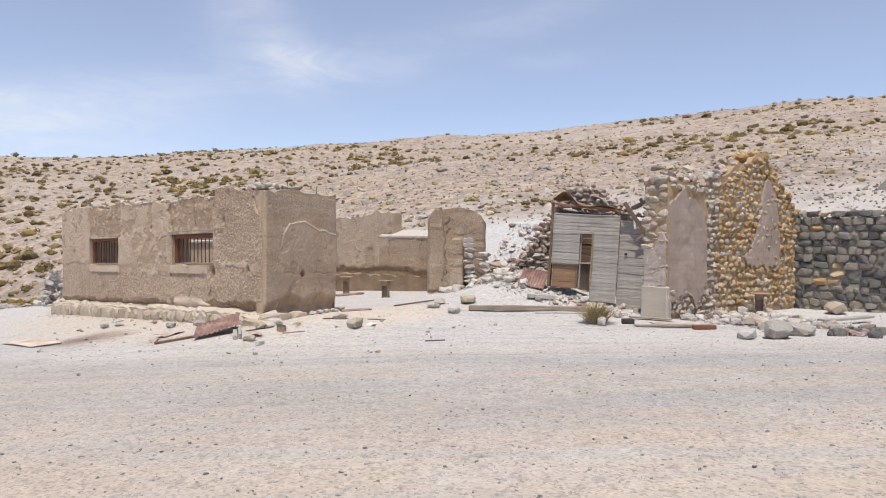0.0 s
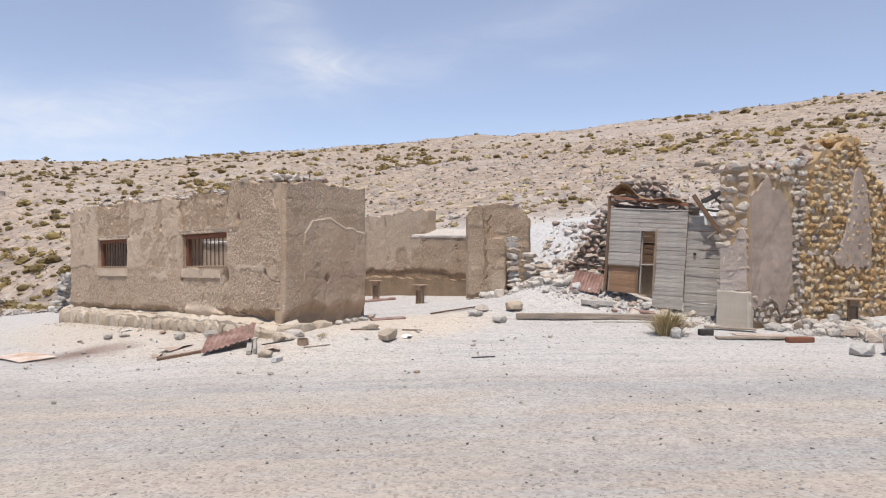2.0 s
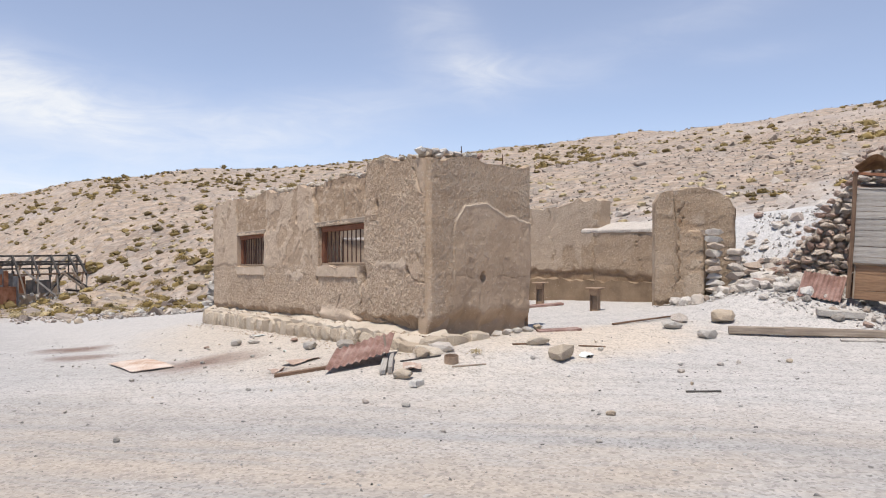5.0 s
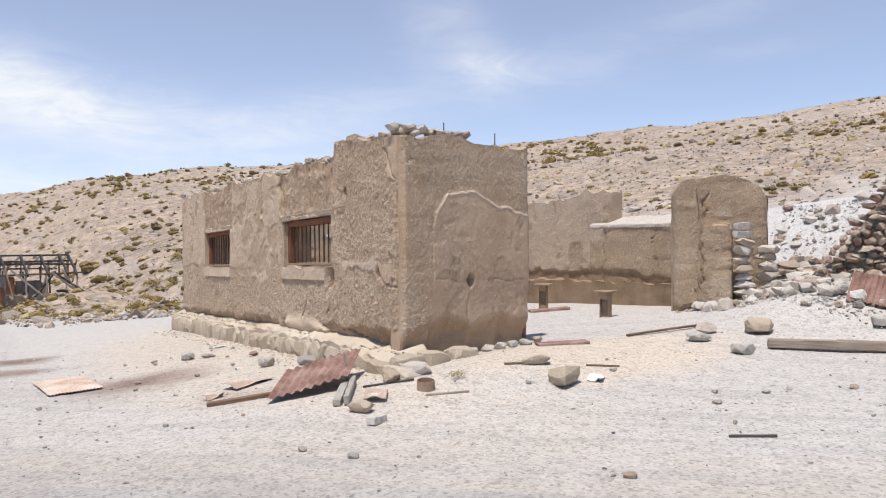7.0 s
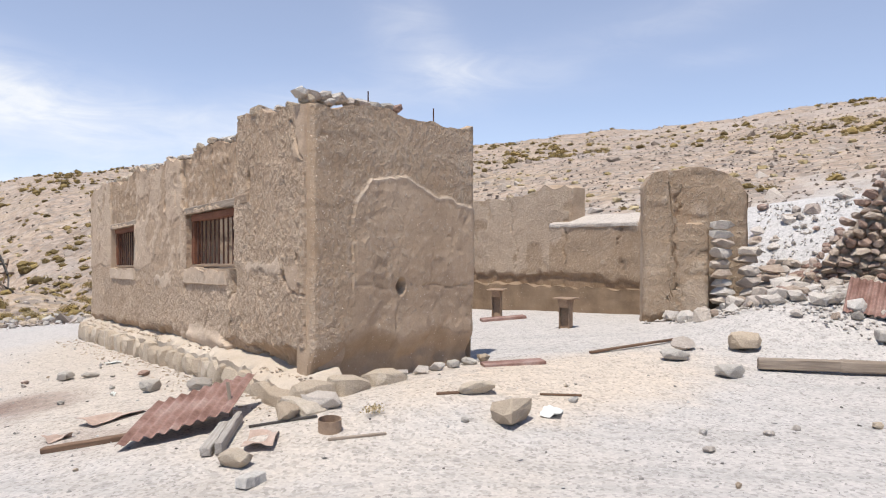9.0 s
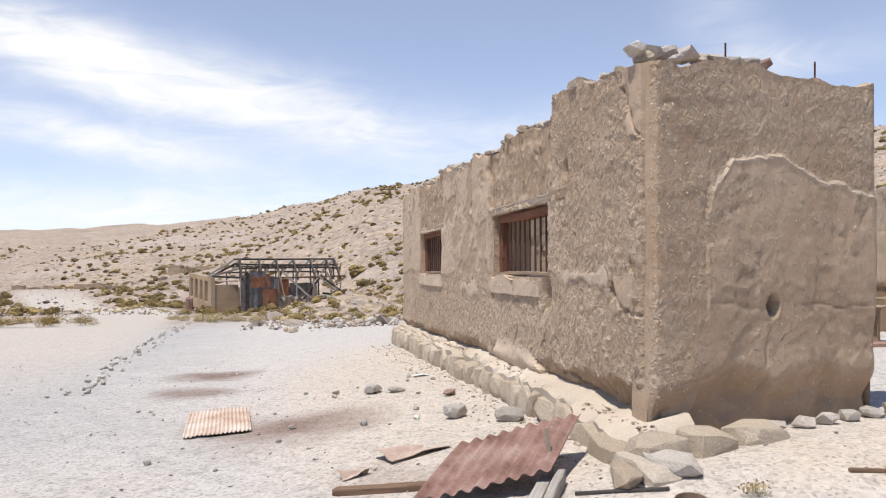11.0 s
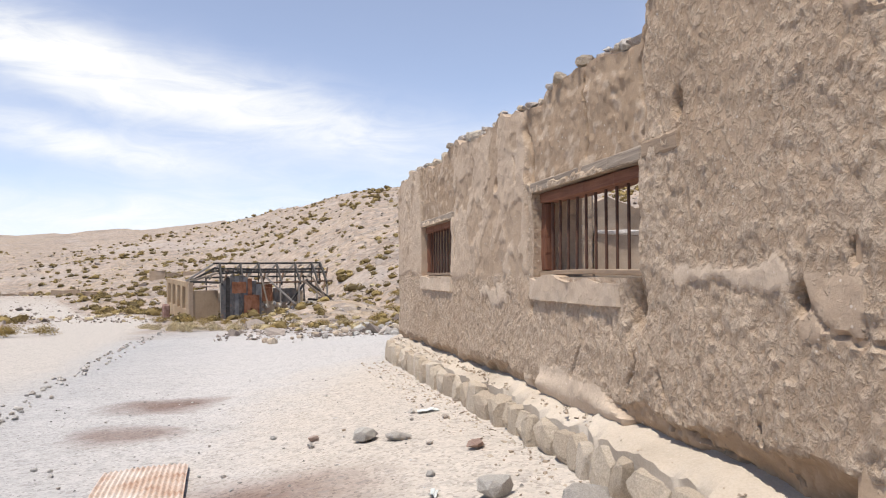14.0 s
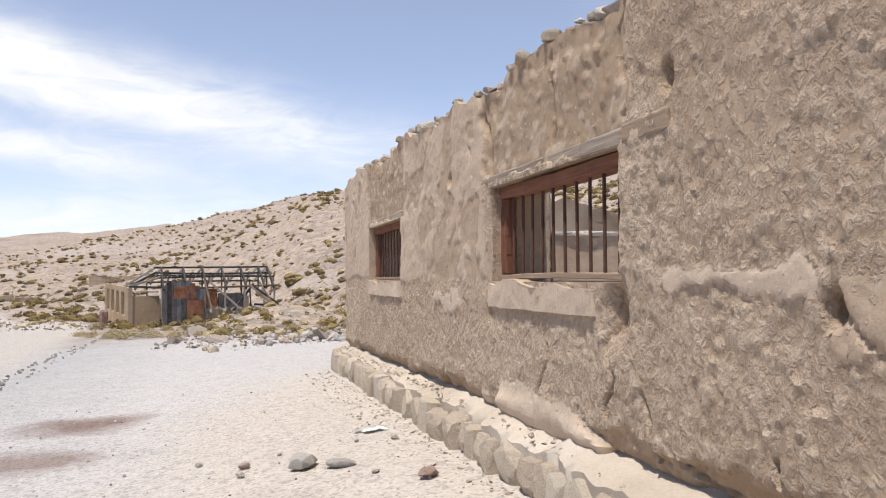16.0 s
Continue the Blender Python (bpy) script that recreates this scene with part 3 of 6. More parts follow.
    if masks:
        for nm, mask in zip(("lime", "earth", "dash"), masks):
            full = np.zeros(G.shape[:3])
            full[0] = np.broadcast_to(np.clip(mask, 0, 1), Z.shape)
            me.attributes.new(nm, "FLOAT", "POINT").data.foreach_set("value", full.reshape(-1)[used].astype(np.float32))
    ob = link(name, me, parent)
    return tagged(ob, label, "wall", kind="structure") if not parent else ob


def piece(*pts):
    xs, ys = [p[0] for p in pts], [p[1] for p in pts]
    return lambda v: float(np.interp(v, xs, ys))


# ---------- ground and sky ----------
def build_ground():
    rr = [0.0] + list(np.geomspace(0.5, 1200, 300))
    na = 540
    ang = np.linspace(0, 2 * np.pi, na, endpoint=False)
    R, A = np.meshgrid(np.array(rr[1:]), ang, indexing="ij")
    X, Y = HUB[0] + R * np.sin(A), HUB[1] + R * np.cos(A)
    Z = ground_z(X, Y)
    verts = [(HUB[0], HUB[1], gz(*HUB))] + np.stack([X, Y, Z], -1).reshape(-1, 3).tolist()
    faces = [(0, 1 + (j + 1) % na, 1 + j) for j in range(na)]
    for i in range(len(rr) - 2):
        o, p = 1 + i * na, 1 + (i + 1) * na
        faces += [(o + j, o + (j + 1) % na, p + (j + 1) % na, p + j) for j in range(na)]
    tagged(link("ground", mesh_of("ground", verts, faces, M_GROUND, 180)), "pale dusty gravel yard running up into a stony desert hillside", "ground", kind="structure")


def build_clouds():
    """High thin cirrus, far out over the hills."""
    m = Mat("cirrus", 1.0)
    t = m.t
    em, tr, mx = t.nodes.new("ShaderNodeEmission"), t.nodes.new("ShaderNodeBsdfTransparent"), t.nodes.new("ShaderNodeMixShader")
    x, y, z = m.axis(0), m.axis(1), m.axis(2)
    bear = m.math("MULTIPLY", m.math("ARCTAN2", x, y), 57.2958)
    elev = m.math("MULTIPLY", m.math("ARCSINE", m.math("DIVIDE", z, 3000.0)), 57.2958)
    wisps = m.noise(0.0030, 8, 0.6, (1, 1, 3.6), 1.2)
    sheet = m.noise(0.0012, 6, 0.55, (1, 1, 3.0), 0.6)
    drift = m.math("MULTIPLY", m.math("SUBTRACT", m.noise(0.0014, 5, 0.55), 0.5), 7.0)
    veil = 0.02
    # bearing, height, half length, half width, tilt, amount
    for b0, e0, long, wide, tilt, amt in ((-9, 12.2, 20, 2.6, -12, 1.4), (-13, 7.6, 11, 1.5, -8, 0.9), (-8, 2.6, 30, 2.2, 0, 0.7), (20, 8.3, 10, 2.4, -6, 0.24), (34, 14.8, 5.5, 2.4, -38, 0.36), (38, 13.2, 7.5, 1.4, -8, 0.26),
                                       (51, 16.0, 9, 1.6, 14, 0.22), (55, 13.4, 4, 0.7, 4, 0.22), (26, 10.5, 12, 2.0, 10, 0.25)):
        c, d = math.cos(radians(tilt)), math.sin(radians(tilt))
        db = m.math("ADD", m.math("SUBTRACT", bear, float(b0)), m.math("MULTIPLY", drift, 0.6))
        de = m.math("ADD", m.math("SUBTRACT", elev, float(e0)), m.math("MULTIPLY", drift, 0.35))
        p = m.math("DIVIDE", m.math("ADD", m.math("MULTIPLY", db, c), m.math("MULTIPLY", de, d)), float(long))
        q = m.math("DIVIDE", m.math("SUBTRACT", m.math("MULTIPLY", de, c), m.math("MULTIPLY", db, d)), float(wide))
        q = m.math("ADD", m.math("MULTIPLY", p, p), m.math("MULTIPLY", q, q))
        veil = m.math("ADD", veil, m.math("MULTIPLY", m.math("EXPONENT", m.math("MULTIPLY", q, -1.0)), amt))
    grain = m.math("ADD", m.math("MULTIPLY", m.ramp(wisps, (0.35, 0.0), (0.72, 1.0)), 0.55), m.math("MULTIPLY", m.ramp(sheet, (0.35, 0.15), (0.66, 1.0)), 0.55))
    f = m.math("MULTIPLY", veil, m.math("ADD", m.math("MULTIPLY", grain, 0.55), 0.16))
    em.inputs[1].default_value = 0.72
    m.link(m.mix(m.ramp(f, (0.05, 0.0), (0.45, 1.0)), (0.80, 0.83, 1.0), (1.02, 1.02, 1.03)), em.inputs[0])
    haze = m.ramp(m.math("DIVIDE", z, 1500.0), (0.0, 0.56), (0.35, 0.31), (1.0, 0.22))
    f = m.math("MINIMUM", m.math("ADD", f, haze), 1.0)
    t.links.new(f, mx.inputs[0])
    t.links.new(tr.outputs[0], mx.inputs[1])
    t.links.new(em.outputs[0], mx.inputs[2])
    t.links.new(mx.outputs[0], t.nodes["Material Output"].inputs[0])
    verts, faces, n, k = [], [], 60, 20
    for i in range(n + 1):
        a = radians(-75 + 215 * i / n)
        for j in range(k + 1):
            e = radians(-3 + 52 * j / k)
            verts.append((3000 * math.sin(a) * math.cos(e), 3000 * math.cos(a) * math.cos(e), 3000 * math.sin(e)))
    for i in range(n):
        for j in range(k):
            o = i * (k + 1) + j
            faces.append((o, o + 1, o + k + 2, o + k + 1))
    tagged(link("backdrop_clouds", mesh_of("backdrop_clouds", verts, faces, m.m, 180)), "thin white cirrus streaks in a pale blue sky", "sky", kind="structure")


build_ground()
build_clouds()

# ---------- the roofless house ----------
SLOPE = -0.0272
FX = 9.36
# front wall, from the near corner northwards; s runs backwards from the far corner so that its left side is outdoors
F_TOP = piece((0, 2.32), (1.0, 2.36), (2.3, 2.42), (3.4, 2.38), (4.4, 2.5), (5.6, 2.42), (6.6, 2.5), (7.5, 2.42), (8.3, 2.5), (9.0, 2.55), (9.7, 2.42), (9.8, 2.66), (10.6, 2.68), (11.9, 2.62))


def on_front(y):
    return 26.3 - y


def blot(y, z, y0, y1, z0, z1, k, rag=0.05):
    """A torn-edged rectangle on a wall, 1 inside and 0 outside."""
    dy, dz = rag * fbm(y * 5 + k, z * 5, None, 3), rag * fbm(y * 6 + k, z * 6 + 30, None, 3)
    e = 0.009
    return ss(y + dy, y0 - e, y0 + e) * ss(y + dy, y1 + e, y1 - e) * ss(z + dz, z0 - e, z0 + e) * ss(z + dz, z1 + e, z1 - e)


def crack(y, z, y0, z0, y1, z1, k, w=0.014, wob=0.05):
    """A wandering crack between two places of the wall."""
    if abs(z1 - z0) > abs(y1 - y0):
        u = np.clip((z - z0) / (z1 - z0), -0.5, 1.5)
        d = y - (y0 + (y1 - y0) * u) - wob * fbm(z * 4 + k, z * 0 + k, None, 3)
    else:
        u = np.clip((y - y0) / (y1 - y0), -0.5, 1.5)
        d = z - (z0 + (z1 - z0) * u) - wob * fbm(y * 4 + k, y * 0 + k, None, 3)
    return np.exp(-(d / w) ** 2) * ss(u, -0.02, 0.05) * ss(u, 1.02, 0.95) * (0.65 + 0.35 * vnoise(y * 9 + k, z * 9))


def dash(y, z, cover):
    """Crumbly thrown-on plaster: ragged clods a few centimetres across, thinning out where cover is low."""
    warp = 0.5 * vnoise(y * 6, z * 6 + 11)
    n = fbm(y * 25 + z * 6 + warp, z * 20 - y * 4, None, 2) + 0.3 * vnoise(y * 47, z * 47)
    return ss(n, 0.42 - cover, 0.62 - cover)


def front_relief(s, z):
    y = 26.3 - s
    n1, n2 = fbm(y * 3.5, z * 3.5, None, 3), vnoise(y * 21, z * 21 + 4)
    line = 0.80 + SLOPE * (y - 18.7) + 0.05 * vnoise(y * 2.1, z * 0 + 3) + 0.03 * vnoise(y * 7, z * 0)
    bay_a = blot(y, z, 16.52, 18.84, 1.66, 3.0, 3, 0.03)
    bay_b = blot(y, z, 21.8, 24.06, 1.5, 3.0, 8, 0.03)
    bay = np.maximum(bay_a, bay_b)
    smooth = ss(y, 18.80, 18.88) * ss(z, line - 0.02, line + 0.03) * (1 - bay)
    rough = (1 - smooth) * (1 - bay)
    # sheets of smooth plaster that have held on
    low = np.interp(y, (16.7, 17.4, 18.5), (-0.10, -0.02, 0.0)) + 0.06 * vnoise(y * 4, z * 0 + 7)
    sheets = [ss(y, 16.72, 16.80) * ss(y, 18.5, 18.44) * ss(z, low + 0.03, low - 0.01),
              blot(y, z, 18.74, 18.95, -0.7, -0.16, 2, 0.03), blot(y, z, 15.06, 16.12, 0.84, 0.95, 12, 0.06), blot(y, z, 14.62, 14.96, 0.62, 0.92, 17, 0.05),
              blot(y, z, 19.5, 20.5, 0.45, 0.62, 21, 0.10), blot(y, z, 14.3, 14.72, 2.0, 3.0, 25, 0.08)]
    sheet = np.clip(sum(sheets), 0, 1)
    rough = rough * (1 - sheet)
    cover = 0.22 + 0.30 * vnoise(y * 1.1 + 2, z * 1.3) + 0.22 * vnoise(y * 3.3, z * 3.1 + 9)
    cover = cover - 0.30 * ss(z, 1.55, 1.75) * ss(y, 16.6, 15.8) * ss(vnoise(y * 1.7, z * 2), -0.2, 0.4)
    clods = dash(y, z, cover)
    d = 0.008 * n1 + 0.003 * n2
    d = d + rough * (0.009 * clods + 0.003 * clods * n2)
    d = d + 0.016 * smooth * (1 + 0.4 * vnoise(y * 2, z * 1.5)) - 0.022 * bay + bay * (0.006 * vnoise(y * 1.2, z * 10) + 0.009 * ss(fbm(y * 15, z * 17, None, 2), 0.45, 0.7))
    d = d + 0.015 * sheet + 0.075 * sheets[0] * ss(z, -0.02, -0.25)
    scab = smooth * ss(fbm(y * 2.3 + 5, z * 2.3, None, 4), 0.35, 0.42)
    d = d - 0.012 * scab
    d = d - 0.012 * smooth * blot(y, z, 20.35, 20.62, 0.8, 1.55, 5, 0.04)
    # earth showing at the worn foot
    foot = np.interp(y, (14.3, 15.2, 16.6, 18.5, 23.1, 26.3), (0.12, 0.00, -0.04, -0.20, -0.40, -0.5)) + 0.07 * fbm(y * 2.6, z * 0 + 6, None, 3)
    worn = ss(z, foot + 0.03, foot - 0.03) * (1 - sheet)
    d = d - 0.045 * worn * (1 + 0.5 * vnoise(y * 6, z * 6))
    d = d - 0.16 * ss(y, 15.3, 14.45) * ss(z, 0.10 + 0.05 * vnoise(y * 5, z * 0), -0.10)
    cracks = crack(y, z, 18.70, 1.64, 18.95, 2.55, 1, 0.024) + crack(y, z, 24.09, 1.48, 24.06, 2.5, 2, 0.026, 0.02)
    cracks = cracks + crack(y, z, 16.61, 0.72, 16.78, 0.02, 3, 0.02, 0.08) + crack(y, z, 19.15, 1.72, 19.28, 2.02, 4, 0.013)
    cracks = cracks + crack(y, z, 17.7, -0.02, 17.62, 0.38, 5, 0.014) + crack(y, z, 16.3, 0.25, 16.2, -0.1, 6, 0.014) + crack(y, z, 15.35, 0.15, 15.1, -0.12, 7, 0.014)
    cracks = cracks + crack(y, z, 16.52, 1.78, 16.55, 2.6, 9, 0.014) + crack(y, z, 16.1, -0.02, 15.5, -0.12, 8, 0.012) + crack(y, z, 17.5, 1.75, 17.55, 2.45, 10, 0.012)
    cracks = cracks + crack(y, z, 14.5, 2.02, 14.86, 2.5, 11, 0.016) + crack(y, z, 14.48, 0.6, 14.98, 0.75, 12, 0.012) + crack(y, z, 21.75, 0.9, 21.8, 2.3, 13, 0.012, 0.02)
    d = d - 0.065 * np.clip(cracks, 0, 1)
    pits = 0
    for cy, cz, rr in ((16.10, 1.93, 0.055), (19.84, 1.76, 0.045), (16.62, 0.66, 0.12), (15.0, 0.80, 0.05), (14.66, 1.02, 0.03), (18.72, 0.5, 0.05), (25.3, 2.05, 0.04)):
        pits = pits + np.exp(-(((y - cy) / rr) ** 2 + ((z - cz) / (rr * 1.5)) ** 2) ** 2)
    d = d - 0.10 * pits
    # Clods paler, gaps browner: plaster colour mixed with painted sun and shade.
    lime = 0.35 * rough * clods * (1 - 0.5 * worn) + (0.42 + 0.25 * vnoise(y * 1.3, z * 2.1)) * smooth * (1 - 0.7 * scab) + 0.85 * sheet - 0.6 * (sheets[5] + sheets[3]) + 0.5 * bay * ss(fbm(y * 9, z * 11, None, 2), 0.4, 0.6)
    lime = lime * (1 - np.clip(cracks + pits, 0, 1))
    earth = np.clip(0.55 * bay + 0.5 * worn + cracks + pits + 0.4 * scab + rough * (1 - clods) * 0.18, 0, 1)
    return d, lime, earth, rough * np.clip(0.75 + 0.9 * cover - worn, 0, 1.2)


W2, W1 = (16.56, 18.68), (21.9, 24.03)
ZS, ZT = 0.785 + SLOPE * (26.3 - 18.68), 1.58 + SLOPE * (26.3 - 18.68)
earth_wall("wall_front", (FX, 26.3), (FX, 14.49), 0.5, piece((0, -0.75), (9.5, -0.28), (11.9, -0.26)), F_TOP, M_STUCCO,
           holes=((on_front(W1[1]), on_front(W1[0])), (on_front(W2[1]), on_front(W2[0]))), zh=(ZS, ZT), slope=-SLOPE, step=0.024, fine=(8.6, 0.016), layers=3,
           relief=0.007, erode=0.12, round_a=0.05, round_b=0.05, plaster=front_relief,
           label="weathered tan rammed-earth house wall with flaking plaster and two barred windows")

END_A, END_B = Vector((FX + 0.01, 14.36)), Vector((18.4, 16.36))
END_U = (END_B - END_A).normalized()


def on_end(s, n=0.0):
    p = END_A + END_U * s + Vector((-END_U.y, END_U.x)) * n
    return p.x, p.y


def end_relief(s, z):
    edge = np.interp(s, (0.3, 0.55, 0.75, 1.3, 1.9, 2.7), (0.4, 1.62, 1.86, 1.9, 1.72, 1.55)) + 0.03 * fbm(s * 5, s * 0, None, 3)
    side = 0.515 + 0.02 * fbm(z * 3, z * 0 + 2, None, 3)
    inside = ss(s, side - 0.008, side + 0.008) * ss(z, edge + 0.012, edge - 0.012)
    rim = inside * ss(z, edge - 0.06, edge - 0.01) + ss(z, edge + 0.06, edge) * ss(z, edge - 0.04, edge - 0.01) * ss(s, side, side + 0.1) * 0.5
    d = 0.024 * inside * ss(z, 0.3, 0.95) + 0.005 * rim + 0.003 * fbm(s * 4, z * 4, None, 3)
    hole = np.exp(-(((s - 1.22) / 0.055) ** 2 + ((z - 0.68) / 0.075) ** 2) ** 2)
    cracks = crack(s, z, 0.54, 0.75, 0.53, 1.85, 31, 0.013, 0.03) + crack(s, z, 0.5, 0.72, 1.25, 0.66, 32, 0.012, 0.02) + crack(s, z, 1.3, 0.70, 2.4, 0.62, 33, 0.009, 0.02)
    cracks = cracks + crack(s, z, 0.75, 0.72, 0.85, 1.0, 34, 0.009) + crack(s, z, 1.22, 0.6, 1.15, -0.05, 35, 0.009)
    d = d - 0.22 * hole - 0.014 * np.clip(cracks, 0, 1)
    cover = 0.06 + 0.25 * vnoise(s * 1.7 + 4, z * 1.9) + 0.25 * ss(s, 0.55, 0.1) * ss(z, 1.0, 0.7) + 0.16 * ss(z, 1.95, 2.15) - 0.2 * inside
    clods = dash(s + 40, z, cover)
    d = d + 0.003 * clods
    scab = inside * ss(fbm(s * 2.1 + 8, z * 2.3, None, 4), 0.42, 0.48)
    bands = (1 - inside) * ss(z, 0.9, 1.0)
    d = d - 0.008 * scab + bands * 0.003 * vnoise(s * 0.8, z * 11)
    cave = 0.02 + 0.22 * np.interp(s, (0, 0.25, 0.7, 1.3, 2.6), (-0.2, 0.35, 0.9, 0.35, 0.1)) + 0.07 * fbm(s * 3.2, s * 0 + 2, None, 3)
    worn = ss(z, cave + 0.06, cave - 0.08)
    d = d - worn * (0.03 + 0.09 * ss(z, cave, cave - 0.25)) * (1 + 0.3 * vnoise(s * 6, z * 6))
    lime = 0.4 * clods + 0.6 * rim + 0.12 * inside
    # The worn term paints shade under the overhang; the wall keeps its colour there.
    earth = np.clip(0.3 * worn + 0.9 * hole + 0.7 * cracks + 0.2 * scab + 0.3 * bands * ss(vnoise(s * 0.7, z * 9), 0.1, 0.4), 0, 1)
    return d, lime * (1 - hole) * (1 - 0.8 * worn), earth, np.clip(0.45 + 1.3 * cover - worn - 0.25 * inside, 0, 1.1)


earth_wall("wall_end", on_end(0.05), on_end(2.62), 0.32, piece((0, -0.28), (2.7, -0.48)), piece((0, 2.62), (1.3, 2.63), (1.75, 2.63), (2.62, 2.60)), M_PLASTER,
           step=0.02, relief=0.005, round_a=0.05, round_b=0.14, plaster=end_relief, layers=3,
           label="smooth tan mud-plastered end wall with a small round hole and a raised render patch")


def flakes(name, parent, n, where, mat, size, seed):
    """Small raised plaster chips on a wall, joined; where(rng) gives a place, the outward way and the way along the wall."""
    protos = []
    for i in range(10):
        me = rock_mesh("proto", None, seed + i, 11, 1.0)
        protos.append((np.array([v.co[:] for v in me.vertices]), [tuple(p.vertices) for p in me.polygons]))
        bpy.data.meshes.remove(me)
    r = np.random.RandomState(seed)
    me = parent.data
    tree = BVHTree.FromPolygons([v.co.copy() for v in me.vertices], [tuple(f.vertices) for f in me.polygons])
    vs, fs, off = [], [], 0
    for _ in range(n):
        p, out, along = where(r)
        at, face, _, _ = tree.ray_cast(Vector(p) + Vector(out) * 0.4, -Vector(out), 0.7)
        if at is None:
            continue
        p, out = at, face if face.dot(Vector(out)) > 0 else -face
        v, f = protos[r.randint(10)]
        k = size * (0.35 + 1.2 * r.rand() ** 2)
        a = r.rand() * 3.14
        q = v * np.array([k * (1.0 + 0.8 * r.rand()), k * 0.8, 0.003 + 0.006 * r.rand()])
        c, d = math.cos(a), math.sin(a)
        u, w = q[:, 0] * c - q[:, 1] * d, q[:, 0] * d + q[:, 1] * c
        vs.append(np.asarray(p) + u[:, None] * np.asarray(along) + w[:, None] * np.asarray(out.cross(Vector(along)).normalized() * -1) + q[:, 2][:, None] * np.asarray(out))
        fs += [tuple(g + off for g in h) for h in f]
        off += len(v)
    link(name, mesh_of(name, np.concatenate(vs), fs, mat, 180), parent)["kind"] = "stuff"


def end_chip(r):
    while True:
        s, z = (r.uniform(0.06, 2.6) if r.rand() < 0.6 else 0.05 + 0.5 * r.rand() ** 2), r.uniform(-0.1, 2.55)
        if float(vnoise(s * 1.9, z * 2.1 + 7)) < 0.1 and not (z > 1.95 and r.rand() < 0.7) and not (s < 0.45 and r.rand() < 0.8):
            continue
        x, y = on_end(s)
        return (x, y, z), (END_U.y, -END_U.x, 0), (END_U.x, END_U.y, 0)


flakes("plaster_chips", bpy.data.objects["wall_end"], 900, end_chip, M_FLAKE, 0.017, 2200)


def weathered(k, foot=0.1, cover=0.0, bare=0.35):
    """Relief of a worn earth wall: plaster remains above, brown soil below, bands and cracks."""
    def relief(s, z):
        line = foot + 0.10 * fbm(s * 2.2 + k, s * 0, None, 3)
        worn = ss(z, line + 0.04, line - 0.04)
        held = ss(fbm(s * 1.1 + k, z * 1.2, None, 4), bare, bare + 0.08)
        clods = dash(s + k, z, cover + 0.2 * vnoise(s * 1.5 + k, z * 1.5)) * (1 - worn)
        cr = crack(s, z, 0.45 + 0.1 * math.sin(k), 0.2, 0.5, 2.2, k, 0.02, 0.08) + crack(s, z, 2.2, 0.5, 2.0, 2.4, k + 3, 0.014, 0.1)
        d = 0.005 * clods - 0.05 * worn + 0.012 * held * (1 - worn) + 0.012 * (1 - held) * vnoise(s * 0.9 + k, z * 9) - 0.06 * np.clip(cr, 0, 1)
        return d, 0.3 * clods + 0.4 * held * (1 - worn), np.clip(0.9 * worn + cr + 0.4 * (1 - held), 0, 1), np.clip(0.5 + cover - worn, 0, 1)
    return relief


# far part of the end wall, back wall, far end wall
earth_wall("wall_end", (16.1, 15.78), (16.93, 15.08), 0.5, lambda v: -0.6, piece((0, 2.15), (0.12, 2.34), (0.40, 2.40), (0.47, 1.62), (0.6, 1.5), (1.0, 1.52), (1.1, 1.4)), M_ADOBE,
           step=0.03, relief=0.010, erode=0.16, round_a=0.12, round_b=0.10, plaster=weathered(3, -0.02, 0.05, 0.1), label="eroded stub of rammed-earth wall standing like a pillar")
earth_wall("wall_end", (16.42, 15.95), (17.72, 14.86), 0.5, lambda v: -0.6, piece((0, 2.3), (0.2, 2.44), (0.7, 2.48), (1.2, 2.42), (1.5, 2.36), (1.7, 2.1)), M_ADOBE,
           step=0.035, relief=0.012, round_a=0.1, round_b=0.18, plaster=weathered(9, 0.2, 0.0, 0.5), label="eroded rammed-earth wall stub with a rounded top")
earth_wall("wall_back", (18.1, 23.6), (18.1, 19.55), 0.5, piece((0, -0.9), (4, -0.6)), piece((0, 2.3), (1.5, 2.3), (2.6, 2.35), (3.2, 2.52), (3.9, 2.5), (4.05, 2.42)), M_ADOBE,
           step=0.05, relief=0.011, erode=0.06, round_b=0.06, plaster=weathered(14, 0.42, -0.02, -0.3), label="rear rammed-earth house wall with broken top")
earth_wall("wall_back", (17.98, 20.1), (17.98, 16.2), 0.62, piece((0, -0.7), (4, -0.5)), piece((0, 1.60), (2.6, 1.62), (2.75, 2.05), (3.9, 2.15)), M_ADOBE,
           step=0.05, relief=0.010, erode=0.05, ragged=0.2, plaster=weathered(22, 0.45, -0.1, 0.4), label="low rear wall with a flat pale ledge on top")
earth_wall("wall_back", (17.92, 24.0), (17.92, 16.25), 0.3, piece((0, -0.9), (8, -0.5)), piece((0, 0.18), (8, 0.28)), M_FOOT,
           step=0.12, relief=0.03, label="crumbling brown earth footing along the rear wall")
earth_wall("wall_side", (18.2, 26.3), (9.8, 26.3), 0.45, piece((0, -1.1), (9, -1.1)), piece((0, 0.3), (2.0, 0.9), (3.6, 1.9), (5.0, 2.1), (9, 2.25)), M_ADOBE,
           step=0.12, relief=0.03, label="broken cross wall of the roofless house")
